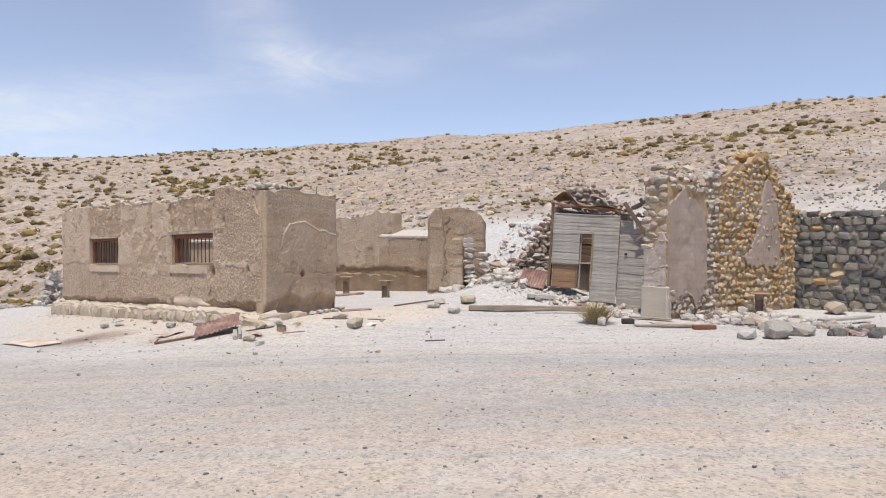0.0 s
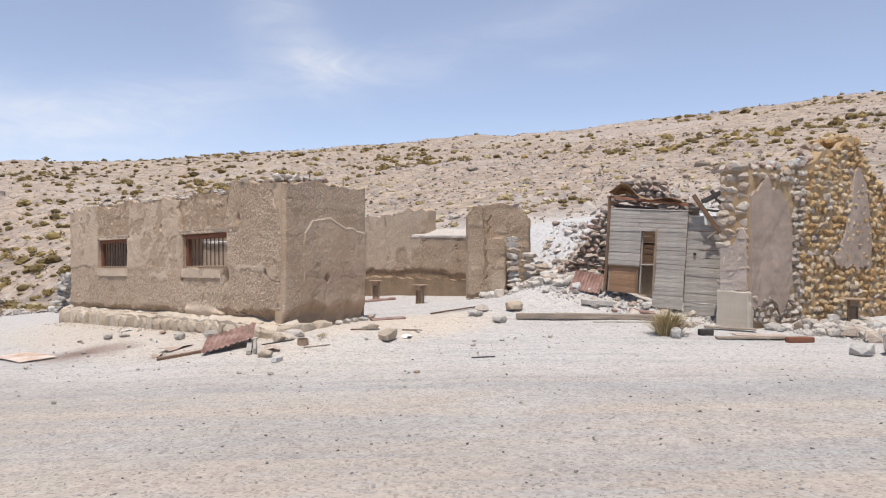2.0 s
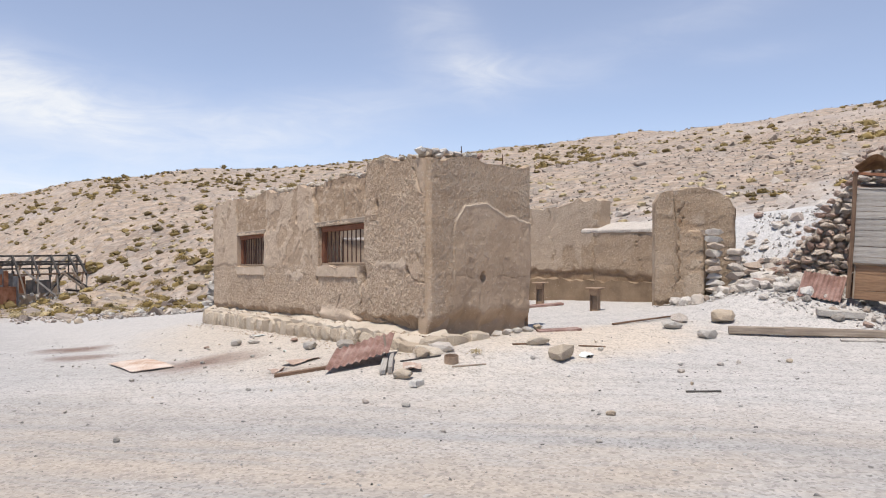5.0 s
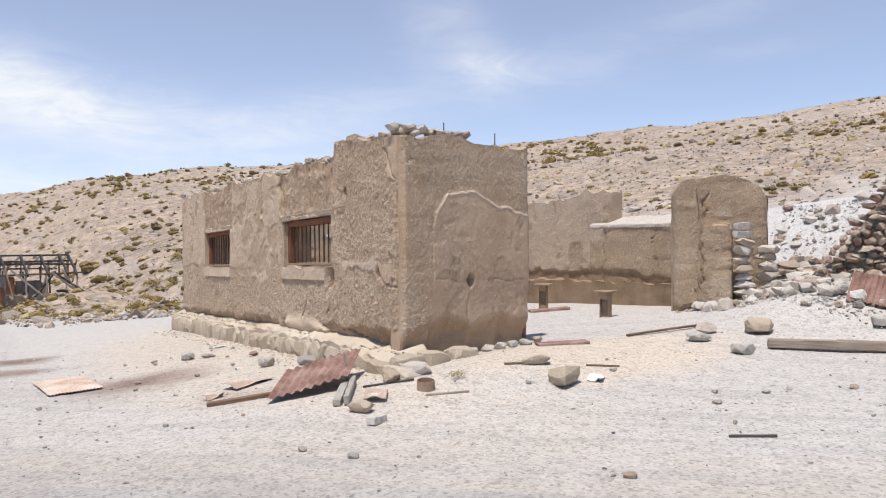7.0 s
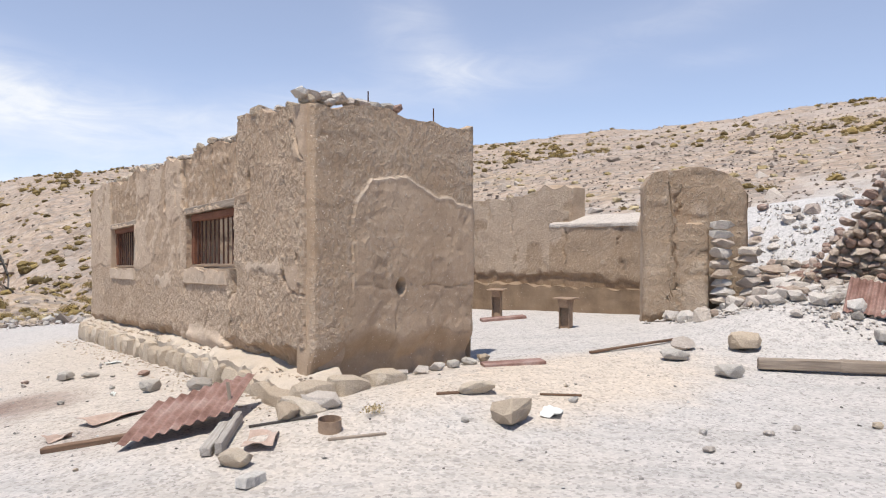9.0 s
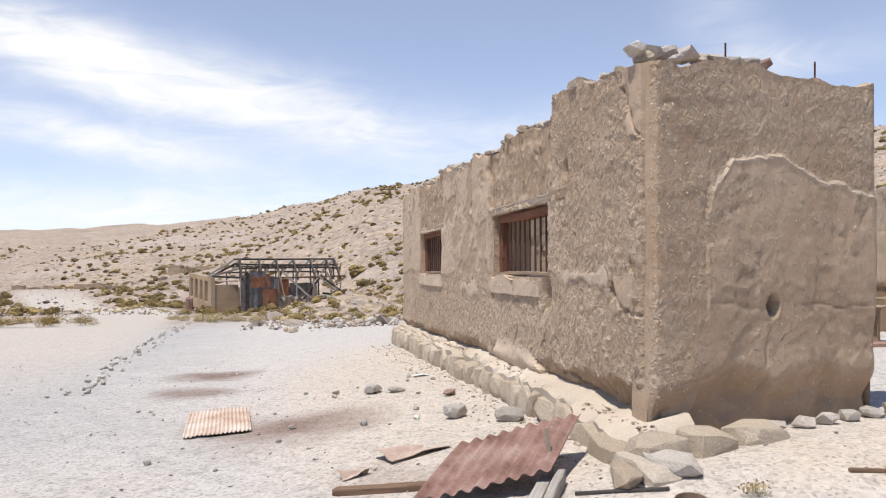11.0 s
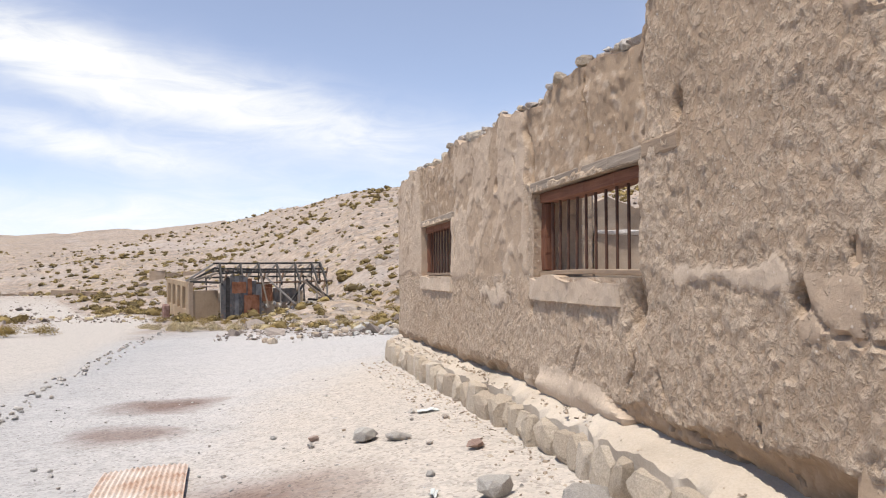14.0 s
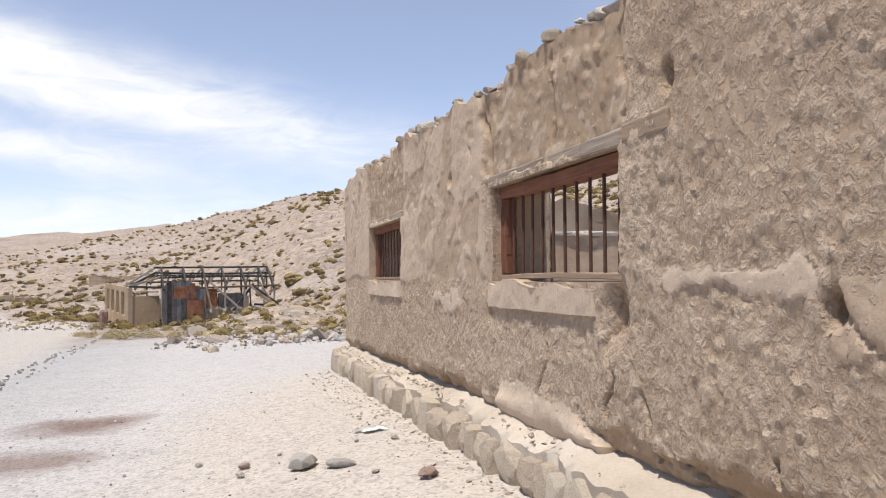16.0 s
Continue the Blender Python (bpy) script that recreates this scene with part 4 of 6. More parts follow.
earth_wall("wall_inner", (9.84, 21.3), (14.6, 21.3), 0.35, piece((0, -0.9), (5, -0.9)), piece((0, 1.75), (0.35, 1.62), (0.6, 1.35), (1.11, 0.81), (1.6, 0.3), (2.4, -0.2), (4.8, -0.6)), M_PINKPL,
           step=0.08, relief=0.02, label="broken whitewashed inner partition with a sloping torn edge")
earth_wall("wall_inner", (9.84, 24.0), (12.42, 24.0), 0.4, lambda v: -1.0, piece((0, 2.1), (1.5, 2.2), (2.58, 2.3)), M_ADOBE,
           step=0.07, relief=0.02, round_b=0.08, plaster=weathered(31, 0.3, 0.0, 0.3), label="ochre inner cross wall ending at an opening")
earth_wall("wall_inner", (12.42, 24.02), (15.6, 24.02), 0.38, lambda v: -1.0, piece((0, 1.36), (2.2, 1.38), (2.3, 2.2), (3.2, 2.3)), M_ADOBE,
           step=0.07, relief=0.012, ragged=0.15, label="low pinkish inner wall below an opening")
tagged(link("ledge_cap", from_bm("ledge_cap", box_bm((12.44, 23.97, 1.33), (14.62, 24.44, 1.41), 0.02, 0.012, 6, 5), M_WHITE)), "white lime sill on the low inner wall", "ledge", kind="structure")
bm = box_bm((17.95, 17.5, 1.53), (18.64, 20.10, 1.62), 0.02, 0.012, 6, 3)
for v in bm.verts:
    v.co.z += 0.32 * (v.co.x - 17.95)
tagged(link("ledge_cap", from_bm("ledge_cap", bm, M_WHITE)), "pale sloping lime screed on the low rear wall", "ledge", kind="structure")

rng = random.Random(11)
S_PLINTH = Stones("stone", M_PLINTH, 90, 0.95, 0.8, 100)
S_CREAM = Stones("stone", M_PLINTH, 15, 0.9, 0.5, 150)
S_WHITE = Stones("stone", M_WHITE, 24, 0.8, 0.4, 200)
S_GREY = Stones("stone", M_GREY, 30, 0.8, 0.4, 300)
S_TAN = Stones("stone", M_TAN, 30, 0.8, 0.4, 400)
S_RED = Stones("stone", M_RED, 20, 0.8, 0.5, 500)
S_YEL = Stones("cobble", M_YELLOW, 22, 0.95, 0.15, 600)
S_PCOB = Stones("cobble", M_PALECOB, 22, 0.95, 0.25, 700)
S_DARK = Stones("stone", M_DARKST, 60, 1.0, 0.95, 800)
S_MID = Stones("stone", M_MIDST, 60, 1.0, 0.95, 850)


# ---------- plinth of the front wall ----------
def plinth():
    ys = np.linspace(26.7, 13.98, 320)
    verts, faces = [], []
    for i, y in enumerate(ys):
        xo = np.interp(y, (13.9, 15.5, 26.7), (9.02, 9.14, 9.22)) + 0.03 * vnoise(y * 2, 3.0)
        top = np.interp(y, (13.9, 17, 26.7), (-0.20, -0.24, -0.66)) + 0.03 * vnoise(y * 3.1, 8.0)
        top -= 0.35 * float(ss(y, 14.45, 14.0))
        for k, (x, z) in enumerate(((9.7, top + 0.10), (9.5, top + 0.06), (9.36, top + 0.02), (xo + 0.12, top - 0.005), (xo + 0.02 + 0.05 * vnoise(y * 4.3, 1.0), top - 0.05), (xo + 0.10, gz(9.2, y) - 0.3))):
            verts.append((x + 0.02 * vnoise(y * 5, k * 1.0) + 0.012 * vnoise(y * 17, k * 3.0), y, z + 0.02 * vnoise(y * 6, k + 9.0) + 0.010 * vnoise(y * 19, k + 4.0)))
        if i:
            o = (i - 1) * 6
            faces += [(o + k, o + k + 1, o + k + 7, o + k + 6) for k in range(5)]
    ob = tagged(link("plinth", mesh_of("plinth", verts, faces, M_DUST, 60)), "low stone plinth with dusty earth fill along the house front", "plinth", kind="structure")
    y = 26.75
    while y > 13.85:
        w = rng.choice((0.18, 0.24, 0.30, 0.38, 0.46)) * rng.uniform(0.85, 1.15) if y > 16.4 else rng.uniform(0.34, 0.62)
        yc = y - w / 2
        xo = float(np.interp(yc, (13.9, 15.5, 26.7), (9.05, 9.16, 9.22)))
        top = float(np.interp(yc, (13.9, 17, 26.7), (-0.22, -0.26, -0.66))) + rng.uniform(-0.02, 0.02)
        low = gz(9.1, yc) - 0.10
        S_PLINTH.place((xo + 0.045 + rng.uniform(-.03, .03), yc, (top + low) / 2 - 0.02), (0.34 + rng.uniform(0, 0.05), w * 1.12, (top - low) * rng.uniform(0.92, 1.12)), ob,
                       turn=Euler((rng.uniform(-.12, .12), rng.uniform(-.10, .10), rng.uniform(-.16, .16))))
        y -= w
    for k in range(3):
        x, yy = 9.22 + k * 0.46, 14.0 + k * 0.10
        S_PLINTH.place((x, yy, -0.33 + 0.02 * k), (0.54, 0.42, 0.42 - 0.05 * k), ob, turn=Euler((0.03, 0.04, 0.22)))


plinth()
crumbs = []
for _ in range(420):
    y = rng.uniform(14.1, 26.4)
    x = 9.16 + 0.24 * rng.random() ** 0.7
    crumbs.append((x, y, float(np.interp(y, (13.9, 17, 26.7), (-0.20, -0.24, -0.66))) + 0.004, rng.uniform(0.012, 0.05) * (1.6 if rng.random() < 0.1 else 1)))
for _ in range(500):
    y = rng.uniform(13.6, 26.4)
    x = 9.05 - 0.5 * rng.random() ** 2
    crumbs.append((x, y, gz(x, y) + 0.004, rng.uniform(0.012, 0.05) * (1.8 if rng.random() < 0.1 else 1)))
link("fallen_crumbs", scatter_mesh("fallen_crumbs", M_CRUMB, crumbs, 61, 9, 0.7), bpy.data.objects["plinth"])["kind"] = "stuff"

# coping stones left on the wall tops
coping = empty("coping", pose(0, 0, 0), "loose pale stones left on the broken wall top", "coping", kind="structure")
for s in np.arange(0.05, 1.55, 0.17):
    x, y = on_end(s, 0.2 + 0.1 * rng.random())
    (S_RED if abs(s - 1.4) < 0.1 else S_WHITE if s < 1.0 else S_GREY).place((x, y, 2.71 + 0.03 * rng.random()), (0.25, 0.21, 0.18), coping)
for y in np.arange(14.6, 26.2, 0.075):
    if rng.random() < 0.85:
        z = F_TOP(26.3 - y) + 0.03
        sz = rng.uniform(0.08, 0.20) * (1.3 if rng.random() < 0.2 else 0.9)
        (S_PLINTH if rng.random() < 0.4 else S_WHITE).place((FX + rng.uniform(0.03, 0.42), y, z + 0.1 * sz - 0.02), (sz * 1.2, sz * 1.3, sz * 0.8), coping)
for x, y, h in ((10.25, 14.75, 0.26), (11.3, 15.0, 0.22)):
    bm = bmesh.new()
    bmesh.ops.create_cone(bm, segments=8, radius1=0.008, radius2=0.008, depth=h, cap_ends=True)
    rod = link("iron_rod", from_bm("iron_rod", bm, M_BAR), None, pose(x, y, 2.6 + h / 2, 3, -2, 0))
    tagged(rod, "thin rusty iron rod sticking up from the wall top", "rod")


# ---------- windows ----------
def window(name, y0, y1, zs, zt, bars, seed, tail=0.0):
    """Barred timber window in the front wall between y0 and y1."""
    w = empty(name, pose(0, 0, 0), "unglazed red-brown timber window with upright rusty iron bars", "window", kind="structure")
    x = FX + 0.14
    fall = SLOPE * (y1 - y0)
    m, d = span((x, y0, zs + 0.03), (x, y1, zs + 0.03 + fall))
    timber("sill", M_WOODT, d, 0.14, 0.04, w, m, seed)
    m, d = span((x, y0, zt - 0.05), (x, y1, zt - 0.05 + fall))
    timber("head", M_WOODR, d, 0.14, 0.10, w, m, seed + 1)
    for k, y in enumerate((y0 + 0.05, y1 - 0.05)):
        f = fall * (y - y0) / (y1 - y0)
        m, d = span((x, y, zs + 0.06 + f), (x, y, zt - 0.1 + f))
        timber("jamb", M_WOODR if k else M_WOODB, d, 0.10, 0.13, w, m, seed + 2 + k)
    for i in range(bars):
        u = (i + 0.7) / (bars + 0.4)
        y = y0 + 0.08 + (y1 - y0 - 0.16) * u
        f = fall * u
        bm = bmesh.new()
        bmesh.ops.create_cone(bm, segments=10, radius1=0.0125, radius2=0.0125, depth=zt - zs - 0.1, cap_ends=True)
        link("bar", from_bm("bar", bm, M_BAR), w, pose(x - 0.02, y, (zs + zt) / 2 + f, rng.uniform(-.6, .6), rng.uniform(-.6, .6), 0))
    # weathered lintel let into the wall face
    m, d = span((FX + 0.085, y0 - 0.02, zt + 0.045), (FX + 0.085, y1 + 0.05, zt + 0.045 + fall))
    timber("lintel", M_WOODP, d, 0.20, 0.10, w, m, seed + 7, "split grey-brown timber lintel")
    if tail:
        m, d = span((FX + 0.082, y0 - tail, zt + 0.07), (FX + 0.082, y0 - 0.03, zt + 0.055))
        timber("lintel", M_WOODT, d, 0.20, 0.12, w, m, seed + 8, "earth-stained tail of the lintel")
    a = y0 + (0.30 if tail else 0.0)
    rag = lambda k: (lambda v: zs + fall * (y1 - v - y0) / (y1 - y0) + k + 0.006 * float(vnoise(v * 6, k * 40)))
    earth_wall("window_sill", (FX - 0.035, y1 + 0.02), (FX - 0.035, a), 0.30, rag(-0.21), rag(-0.005), M_STUCCO, step=0.025, relief=0.008, round_a=0.03, round_b=0.05, parent=w, layers=3, ragged=0.15,
               plaster=lambda s, z: (0.006 * fbm(s * 7, z * 7, None, 3), 0.75 + 0.2 * vnoise(s * 3, z * 5), 0 * s))


ZS2, ZT2 = 0.785 + SLOPE * (W2[0] - 18.68), 1.58 + SLOPE * (W2[0] - 18.68)
ZS1, ZT1 = 0.785 + SLOPE * (W1[0] - 18.68), 1.58 + SLOPE * (W1[0] - 18.68)
window("window_1", W2[0], W2[1], ZS2, ZT2, 10, 31, 0.5)
window("window_2", W1[0], W1[1], ZS1, ZT1, 10, 61)


# ---------- steel posts ----------
def steel_post(x, y, h, yaw, plate=0.34):
    """Stub of a rolled I-section with a flat plate on top."""
    p = empty("steel_post", pose(x, y, gz(x, y) - 0.03, 0, 0, yaw), "rusty steel stub post with a flat top plate", "post", "steel posts in the ruins")
    for nm, lo, hi in (("web", (-0.006, -0.08, 0), (0.006, 0.08, h)), ("flange", (-0.08, -0.092, 0), (0.08, -0.08, h)), ("flange", (-0.08, 0.08, 0), (0.08, 0.092, h))):
        link(nm, from_bm(nm, box_bm(lo, hi, 0.003), M_STEEL), p)
    bm = box_bm((-plate / 2, -plate / 2, h), (plate / 2, plate / 2, h + 0.025), 0.006)
    link("top_plate", from_bm("top_plate", bm, M_STEEL), p)
    for sx in (-1, 1):
        bm = bmesh.new()
        v = [bm.verts.new(c) for c in ((sx * 0.081, -0.085, h), (sx * 0.081, 0.085, h), (sx * 0.15, 0.085, h), (sx * 0.15, -0.085, h), (sx * 0.081, -0.085, h - 0.14), (sx * 0.081, 0.085, h - 0.14))]
        for f in ((0, 1, 2, 3), (0, 4, 5, 1), (3, 2, 5, 4), (0, 3, 4), (1, 5, 2)):
            bm.faces.new([v[i] for i in f])
        link("bracket", from_bm("bracket", bm, M_STEEL), p)


steel_post(15.05, 16.55, 0.52, 20, 0.34)
steel_post(15.95, 19.5, 0.60, 35, 0.36)
steel_post(19.4, 7.15, 0.60, 30, 0.46)


# ---------- corrugated sheets ----------
def corrugated(name, p00, p10, p01, mat, ribs, amp, label, thick=0.004, seed=0, sag=0.0):
    """A sheet with corner p00, ribs running from p00 towards p01, waves across towards p10."""
    p00, p10, p01 = Vector(p00), Vector(p10), Vector(p01)
    u, v = p10 - p00, p01 - p00
    n = u.cross(v).normalized()
    nu, nv = ribs * 8, 10
    verts = []
    for side in (0, 1):
        for i in range(nu + 1):
            for j in range(nv + 1):
                a, b = i / nu, j / nv
                d = amp * math.sin(a * ribs * 2 * math.pi) + side * thick + 0.012 * float(vnoise(a * 3 + seed, b * 3)) - sag * 4 * b * (1 - b)
                edge = 0.015 * float(vnoise(a * 9 + seed, side * 0 + 5.0)) * (1 if j == nv else (-1 if j == 0 else 0))
                verts.append(p00 + u * a + v * (b + edge) + n * d)
    k = (nu + 1) * (nv + 1)
    faces = []
    for i in range(nu):
        for j in range(nv):
            o = i * (nv + 1) + j
            faces.append((o, o + nv + 1, o + nv + 2, o + 1))
            faces.append((k + o, k + o + 1, k + o + nv + 2, k + o + nv + 1))
    for i in range(nu):
        for j in (0, nv):
            o = i * (nv + 1) + j
            faces.append((o, o + nv + 1, k + o + nv + 1, k + o))
    for j in range(nv):
        for i in (0, nu):
            o = i * (nv + 1) + j
            faces.append((o, o + 1, k + o + 1, k + o))
    return tagged(link(name, mesh_of(name, verts, faces, mat, 50)), label, "metal sheet")


corrugated("corrugated_sheet", (7.46, 14.02, -0.53), (8.38, 13.83, -0.30), (7.98, 14.78, -0.36), M_RUST, 9, 0.016,
           "rusty corrugated iron sheet propped on timber beside the plinth")
corrugated("corrugated_sheet", (5.58, 17.62, gz(5.58, 17.62) + 0.018), (6.30, 17.72, gz(6.3, 17.72) + 0.018), (5.47, 19.2, gz(5.47, 19.2) + 0.03), M_ORANGE, 16, 0.009,
           "flat orange-rusted corrugated sheet lying on the gravel", seed=4, sag=-0.02)
corrugated("corrugated_sheet", (16.35, 12.60, gz(16.35, 12.60) + 0.03), (16.68, 11.95, gz(16.68, 11.95) + 0.08), (16.85, 12.75, gz(16.85, 12.75) + 0.36), M_RUST, 9, 0.016,
           "red-rusted corrugated sheet leaning against the shed", seed=9)


def lay(name, p, q, w, h, mat, label, category, lift=0.0, seed=0):
    """A timber lying on the ground between two places of the plan."""
    m, d = span((*p, gz(*p) + h / 2 + lift), (*q, gz(*q) + h / 2 + lift))
    return tagged(timber(name, mat, d, w, h, None, m, seed), label, category)


lay("timber_beam", (14.15, 12.45), (16.4, 9.75), 0.13, 0.13, M_WOODP, "long weathered squared beam lying on the ground", "beam", 0.01, 1)
lay("plank", (7.02, 14.78), (7.72, 14.40), 0.10, 0.05, M_WOODB, "dark red plank lying beside the rusty sheet", "plank", 0, 2)
lay("timber_offcut", (7.99, 13.30), (8.40, 13.98), 0.09, 0.07, M_WOODG, "grey split timber offcut under the rusty sheet", "timber", 0.01, 3)
lay("timber_offcut", (8.08, 13.26), (8.50, 13.96), 0.06, 0.10, M_WOODG, "grey split timber offcut under the rusty sheet", "timber", 0.01, 4)
lay("stick", (8.50, 13.72), (9.05, 13.50), 0.025, 0.02, M_WOODK, "dark bent stick on the ground", "stick", 0.005, 5)
lay("stick", (8.90, 12.98), (9.36, 12.82), 0.03, 0.02, M_WOODP, "pale thin stick on the sand", "stick", 0, 6)
lay("stick", (10.20, 13.30), (10.62, 13.20), 0.03, 0.025, M_WOODB, "short brown stick on the sand", "stick", 0, 7)
lay("stick", (11.18, 12.92), (11.55, 12.72), 0.025, 0.02, M_WOODB, "short brown stick on the sand", "stick", 0, 8)
lay("stick", (13.2, 14.2), (14.7, 14.0), 0.05, 0.03, M_WOODB, "long thin branch lying before the wall stub", "stick", 0.01, 9)
lay("rusty_plate", (11.62, 14.42), (12.3, 14.1), 0.26, 0.04, M_RUST, "flat red-rusted steel channel by the end wall", "steel plate", 0, 10)
lay("rusty_plate", (15.3, 19.2), (16.1, 18.8), 0.3, 0.06, M_RUST, "flat red-rusted steel channel on the floor", "steel plate", 0, 11)
lay("plank", (14.75, 8.1), (16.0, 6.9), 0.16, 0.04, M_WOODP, "pale broken board at the foot of the stone pier", "plank", 0.01, 12)
lay("timber_block", (15.35, 7.05), (15.72, 6.72), 0.14, 0.10, M_WOODR, "broken red-brown timber block by the pier", "timber", 0, 13)
lay("timber_block", (14.95, 8.55), (15.15, 8.35), 0.14, 0.12, M_WOODK, "dark timber block by the pier", "timber", 0, 14)
lay("plank", (15.0, 11.0), (16.2, 9.6), 0.14, 0.03, M_WOODG, "grey board lying beside the long beam", "plank", 0, 15)
lay("stick", (10.2, 10.1), (10.5, 9.85), 0.03, 0.02, M_WOODK, "dark curved strip on the gravel", "stick", 0, 16)
m, d = span((8.46, 14.02, -0.62), (8.44, 14.10, -0.10))
tagged(timber("stake", M_WOODP, d, 0.03, 0.02, None, m, 17), "thin pale stake leaning by the plinth", "stake")

lay("concrete_slab", (16.0, 12.0), (16.45, 11.4), 0.3, 0.12, M_GREY, "pale grey concrete slab before the shed", "slab", 0.0, 21)
lay("rusty_plate", (16.3, 10.9), (16.6, 10.4), 0.34, 0.05, M_RUST, "bent rusty plate on the rubble before the shed", "steel plate", 0.03, 22)
lay("plank", (15.3, 10.6), (16.1, 9.75), 0.10, 0.03, M_WOODG, "grey board lying beside the long beam", "plank", 0, 23)
lay("plank", (15.9, 8.9), (16.3, 8.0), 0.2, 0.03, M_WOODP, "pale board against the pier's foot", "plank", 0.04, 24)
lay("rusty_plate", (15.3, 8.0), (15.9, 7.3), 0.3, 0.03, M_PINK, "faded pinkish sheet at the pier's foot", "steel plate", 0.03, 25)
lay("plank", (18.1, 5.3), (19.4, 4.6), 0.22, 0.05, M_WOODG, "grey board on the rubble", "plank", 0.10, 26)

# rusty tin, brick and white scraps
bm = bmesh.new()
bmesh.ops.create_cone(bm, segments=20, radius1=0.10, radius2=0.10, depth=0.10, cap_ends=False)
bmesh.ops.create_circle(bm, segments=20, radius=0.10, cap_ends=True, matrix=Matrix.Translation((0, 0, -0.05)))
bmesh.ops.solidify(bm, geom=list(bm.faces), thickness=0.006)
tagged(link("tin_can", from_bm("tin_can", bm, M_STEEL), None, pose(9.0, 13.15, gz(9.0, 13.15) + 0.055, 4, -5, 20)), "crushed open rusty tin on the sand", "tin")
tagged(link("brick", from_bm("brick", box_bm((-0.11, -0.055, -0.04), (0.11, 0.055, 0.04), 0.008, 0.005, 2, 5), M_GREY), None, pose(8.09, 12.56, gz(8.09, 12.56) + 0.035, 0, 2, 30)), "pale grey concrete brick on the gravel", "brick")
for x, y, w, yaw in ((8.66, 20.25, 0.26, 10), (10.95, 12.5, 0.34, 40), (8.05, 17.1, 0.10, 70), (15.4, 9.5, 0.3, 10)):
    bm = bmesh.new()
    bmesh.ops.create_grid(bm, x_segments=5, y_segments=4, size=0.5)
    for v in bm.verts:
        v.co = Vector((v.co.x * w, v.co.y * w * 0.55, 0.02 + 0.025 * float(vnoise(v.co.x * 4 + x, v.co.y * 4))))
    bmesh.ops.solidify(bm, geom=list(bm.faces), thickness=0.004)
    tagged(link("scrap", from_bm("scrap", bm, M_PAPER), None, pose(x, y, gz(x, y), 0, 0, yaw)), "crumpled white scrap lying on the ground", "scrap")
for x, y, w, yaw in ((8.45, 13.30, 0.36, 60), (7.75, 15.6, 0.5, 20), (7.2, 15.2, 0.2, 20)):
    bm = bmesh.new()
    bmesh.ops.create_grid(bm, x_segments=6, y_segments=5, size=0.5)
    for v in bm.verts:
        v.co = Vector((v.co.x * w * 1.2, v.co.y * w * 0.7, 0.03 + 0.05 * float(vnoise(v.co.x * 2.5 + x, v.co.y * 2.5))))
    bmesh.ops.solidify(bm, geom=list(bm.faces), thickness=0.005)
    tagged(link("scrap", from_bm("scrap", bm, M_PINK), None, pose(x, y, gz(x, y), 0, 0, yaw)), "bent pinkish scrap of thin sheet on the ground", "scrap")


def rock(x, y, size, kind, label, yaw=None, sink=0.30):
    z = gz(x, y)
    h = size[2] if isinstance(size, tuple) else size * 0.7
    ob = kind.place((x, y, z + h * (0.45 - sink * 0.5)), size, None, "rock", turn=Euler((rng.uniform(-.12, .12), rng.uniform(-.12, .12), rng.uniform(0, 6.28) if yaw is None else yaw)))
    return tagged(ob, label, "rock", "loose rocks in the yard")


rock(10.47, 12.52, (0.60, 0.42, 0.36), S_CREAM, "large tan boulder on the sand by the house", 0.5)
rock(8.12, 12.98, (0.30, 0.22, 0.20), S_TAN, "tan stone beside the grey brick")
rock(8.42, 16.85, (0.30, 0.24, 0.24), S_GREY, "rounded grey stone before the plinth")
rock(8.86, 16.32, (0.34, 0.26, 0.22), S_GREY, "flat grey stone against the plinth")
rock(7.82, 19.18, (0.34, 0.24, 0.20), S_GREY, "grey-white angular stone on the sand", 1.0)
rock(8.12, 19.0, (0.28, 0.16, 0.12), S_GREY, "flat grey-white stone on the sand")
rock(8.66, 18.2, (0.24, 0.14, 0.12), S_RED, "dark reddish stone on the sand")
rock(7.35, 19.6, (0.13, 0.11, 0.10), S_RED, "small orange stone on the sand")
rock(10.6, 13.2, (0.44, 0.26, 0.18), S_TAN, "tan stone at the foot of the end wall")
rock(9.2, 13.75, (0.5, 0.32, 0.22), S_WHITE, "pale stone fallen from the plinth")
rock(8.85, 13.72, (0.36, 0.26, 0.2), S_TAN, "tan stone fallen from the plinth")
rock(13.75, 13.3, (0.42, 0.3, 0.24), S_GREY, "grey stone before the wall stub")
rock(13.6, 12.45, (0.38, 0.3, 0.24), S_GREY, "grey stone before the wall stub")
rock(14.8, 13.05, (0.5, 0.4, 0.36), S_TAN, "tan stone by the rubble")
rock(14.3, 13.6, (0.4, 0.3, 0.26), S_WHITE, "white stone by the rubble")
rock(14.7, 5.05, (0.85, 0.6, 0.55), S_GREY, "large dark grey boulder at the rubble's edge", 0.3)
rock(15.4, 4.9, (0.7, 0.5, 0.42), S_GREY, "dark grey boulder at the rubble's edge", 1.3)
rock(14.3, 5.5, (0.6, 0.4, 0.3), S_GREY, "grey boulder at the rubble's edge", 0.9)
rock(14.35, 8.7, (0.28, 0.24, 0.34), S_GREY, "grey upright stone by the dry tussock")
rock(21.4, 5.9, (1.0, 0.6, 0.5), S_TAN, "squared tan block before the dark wall", 0.4)
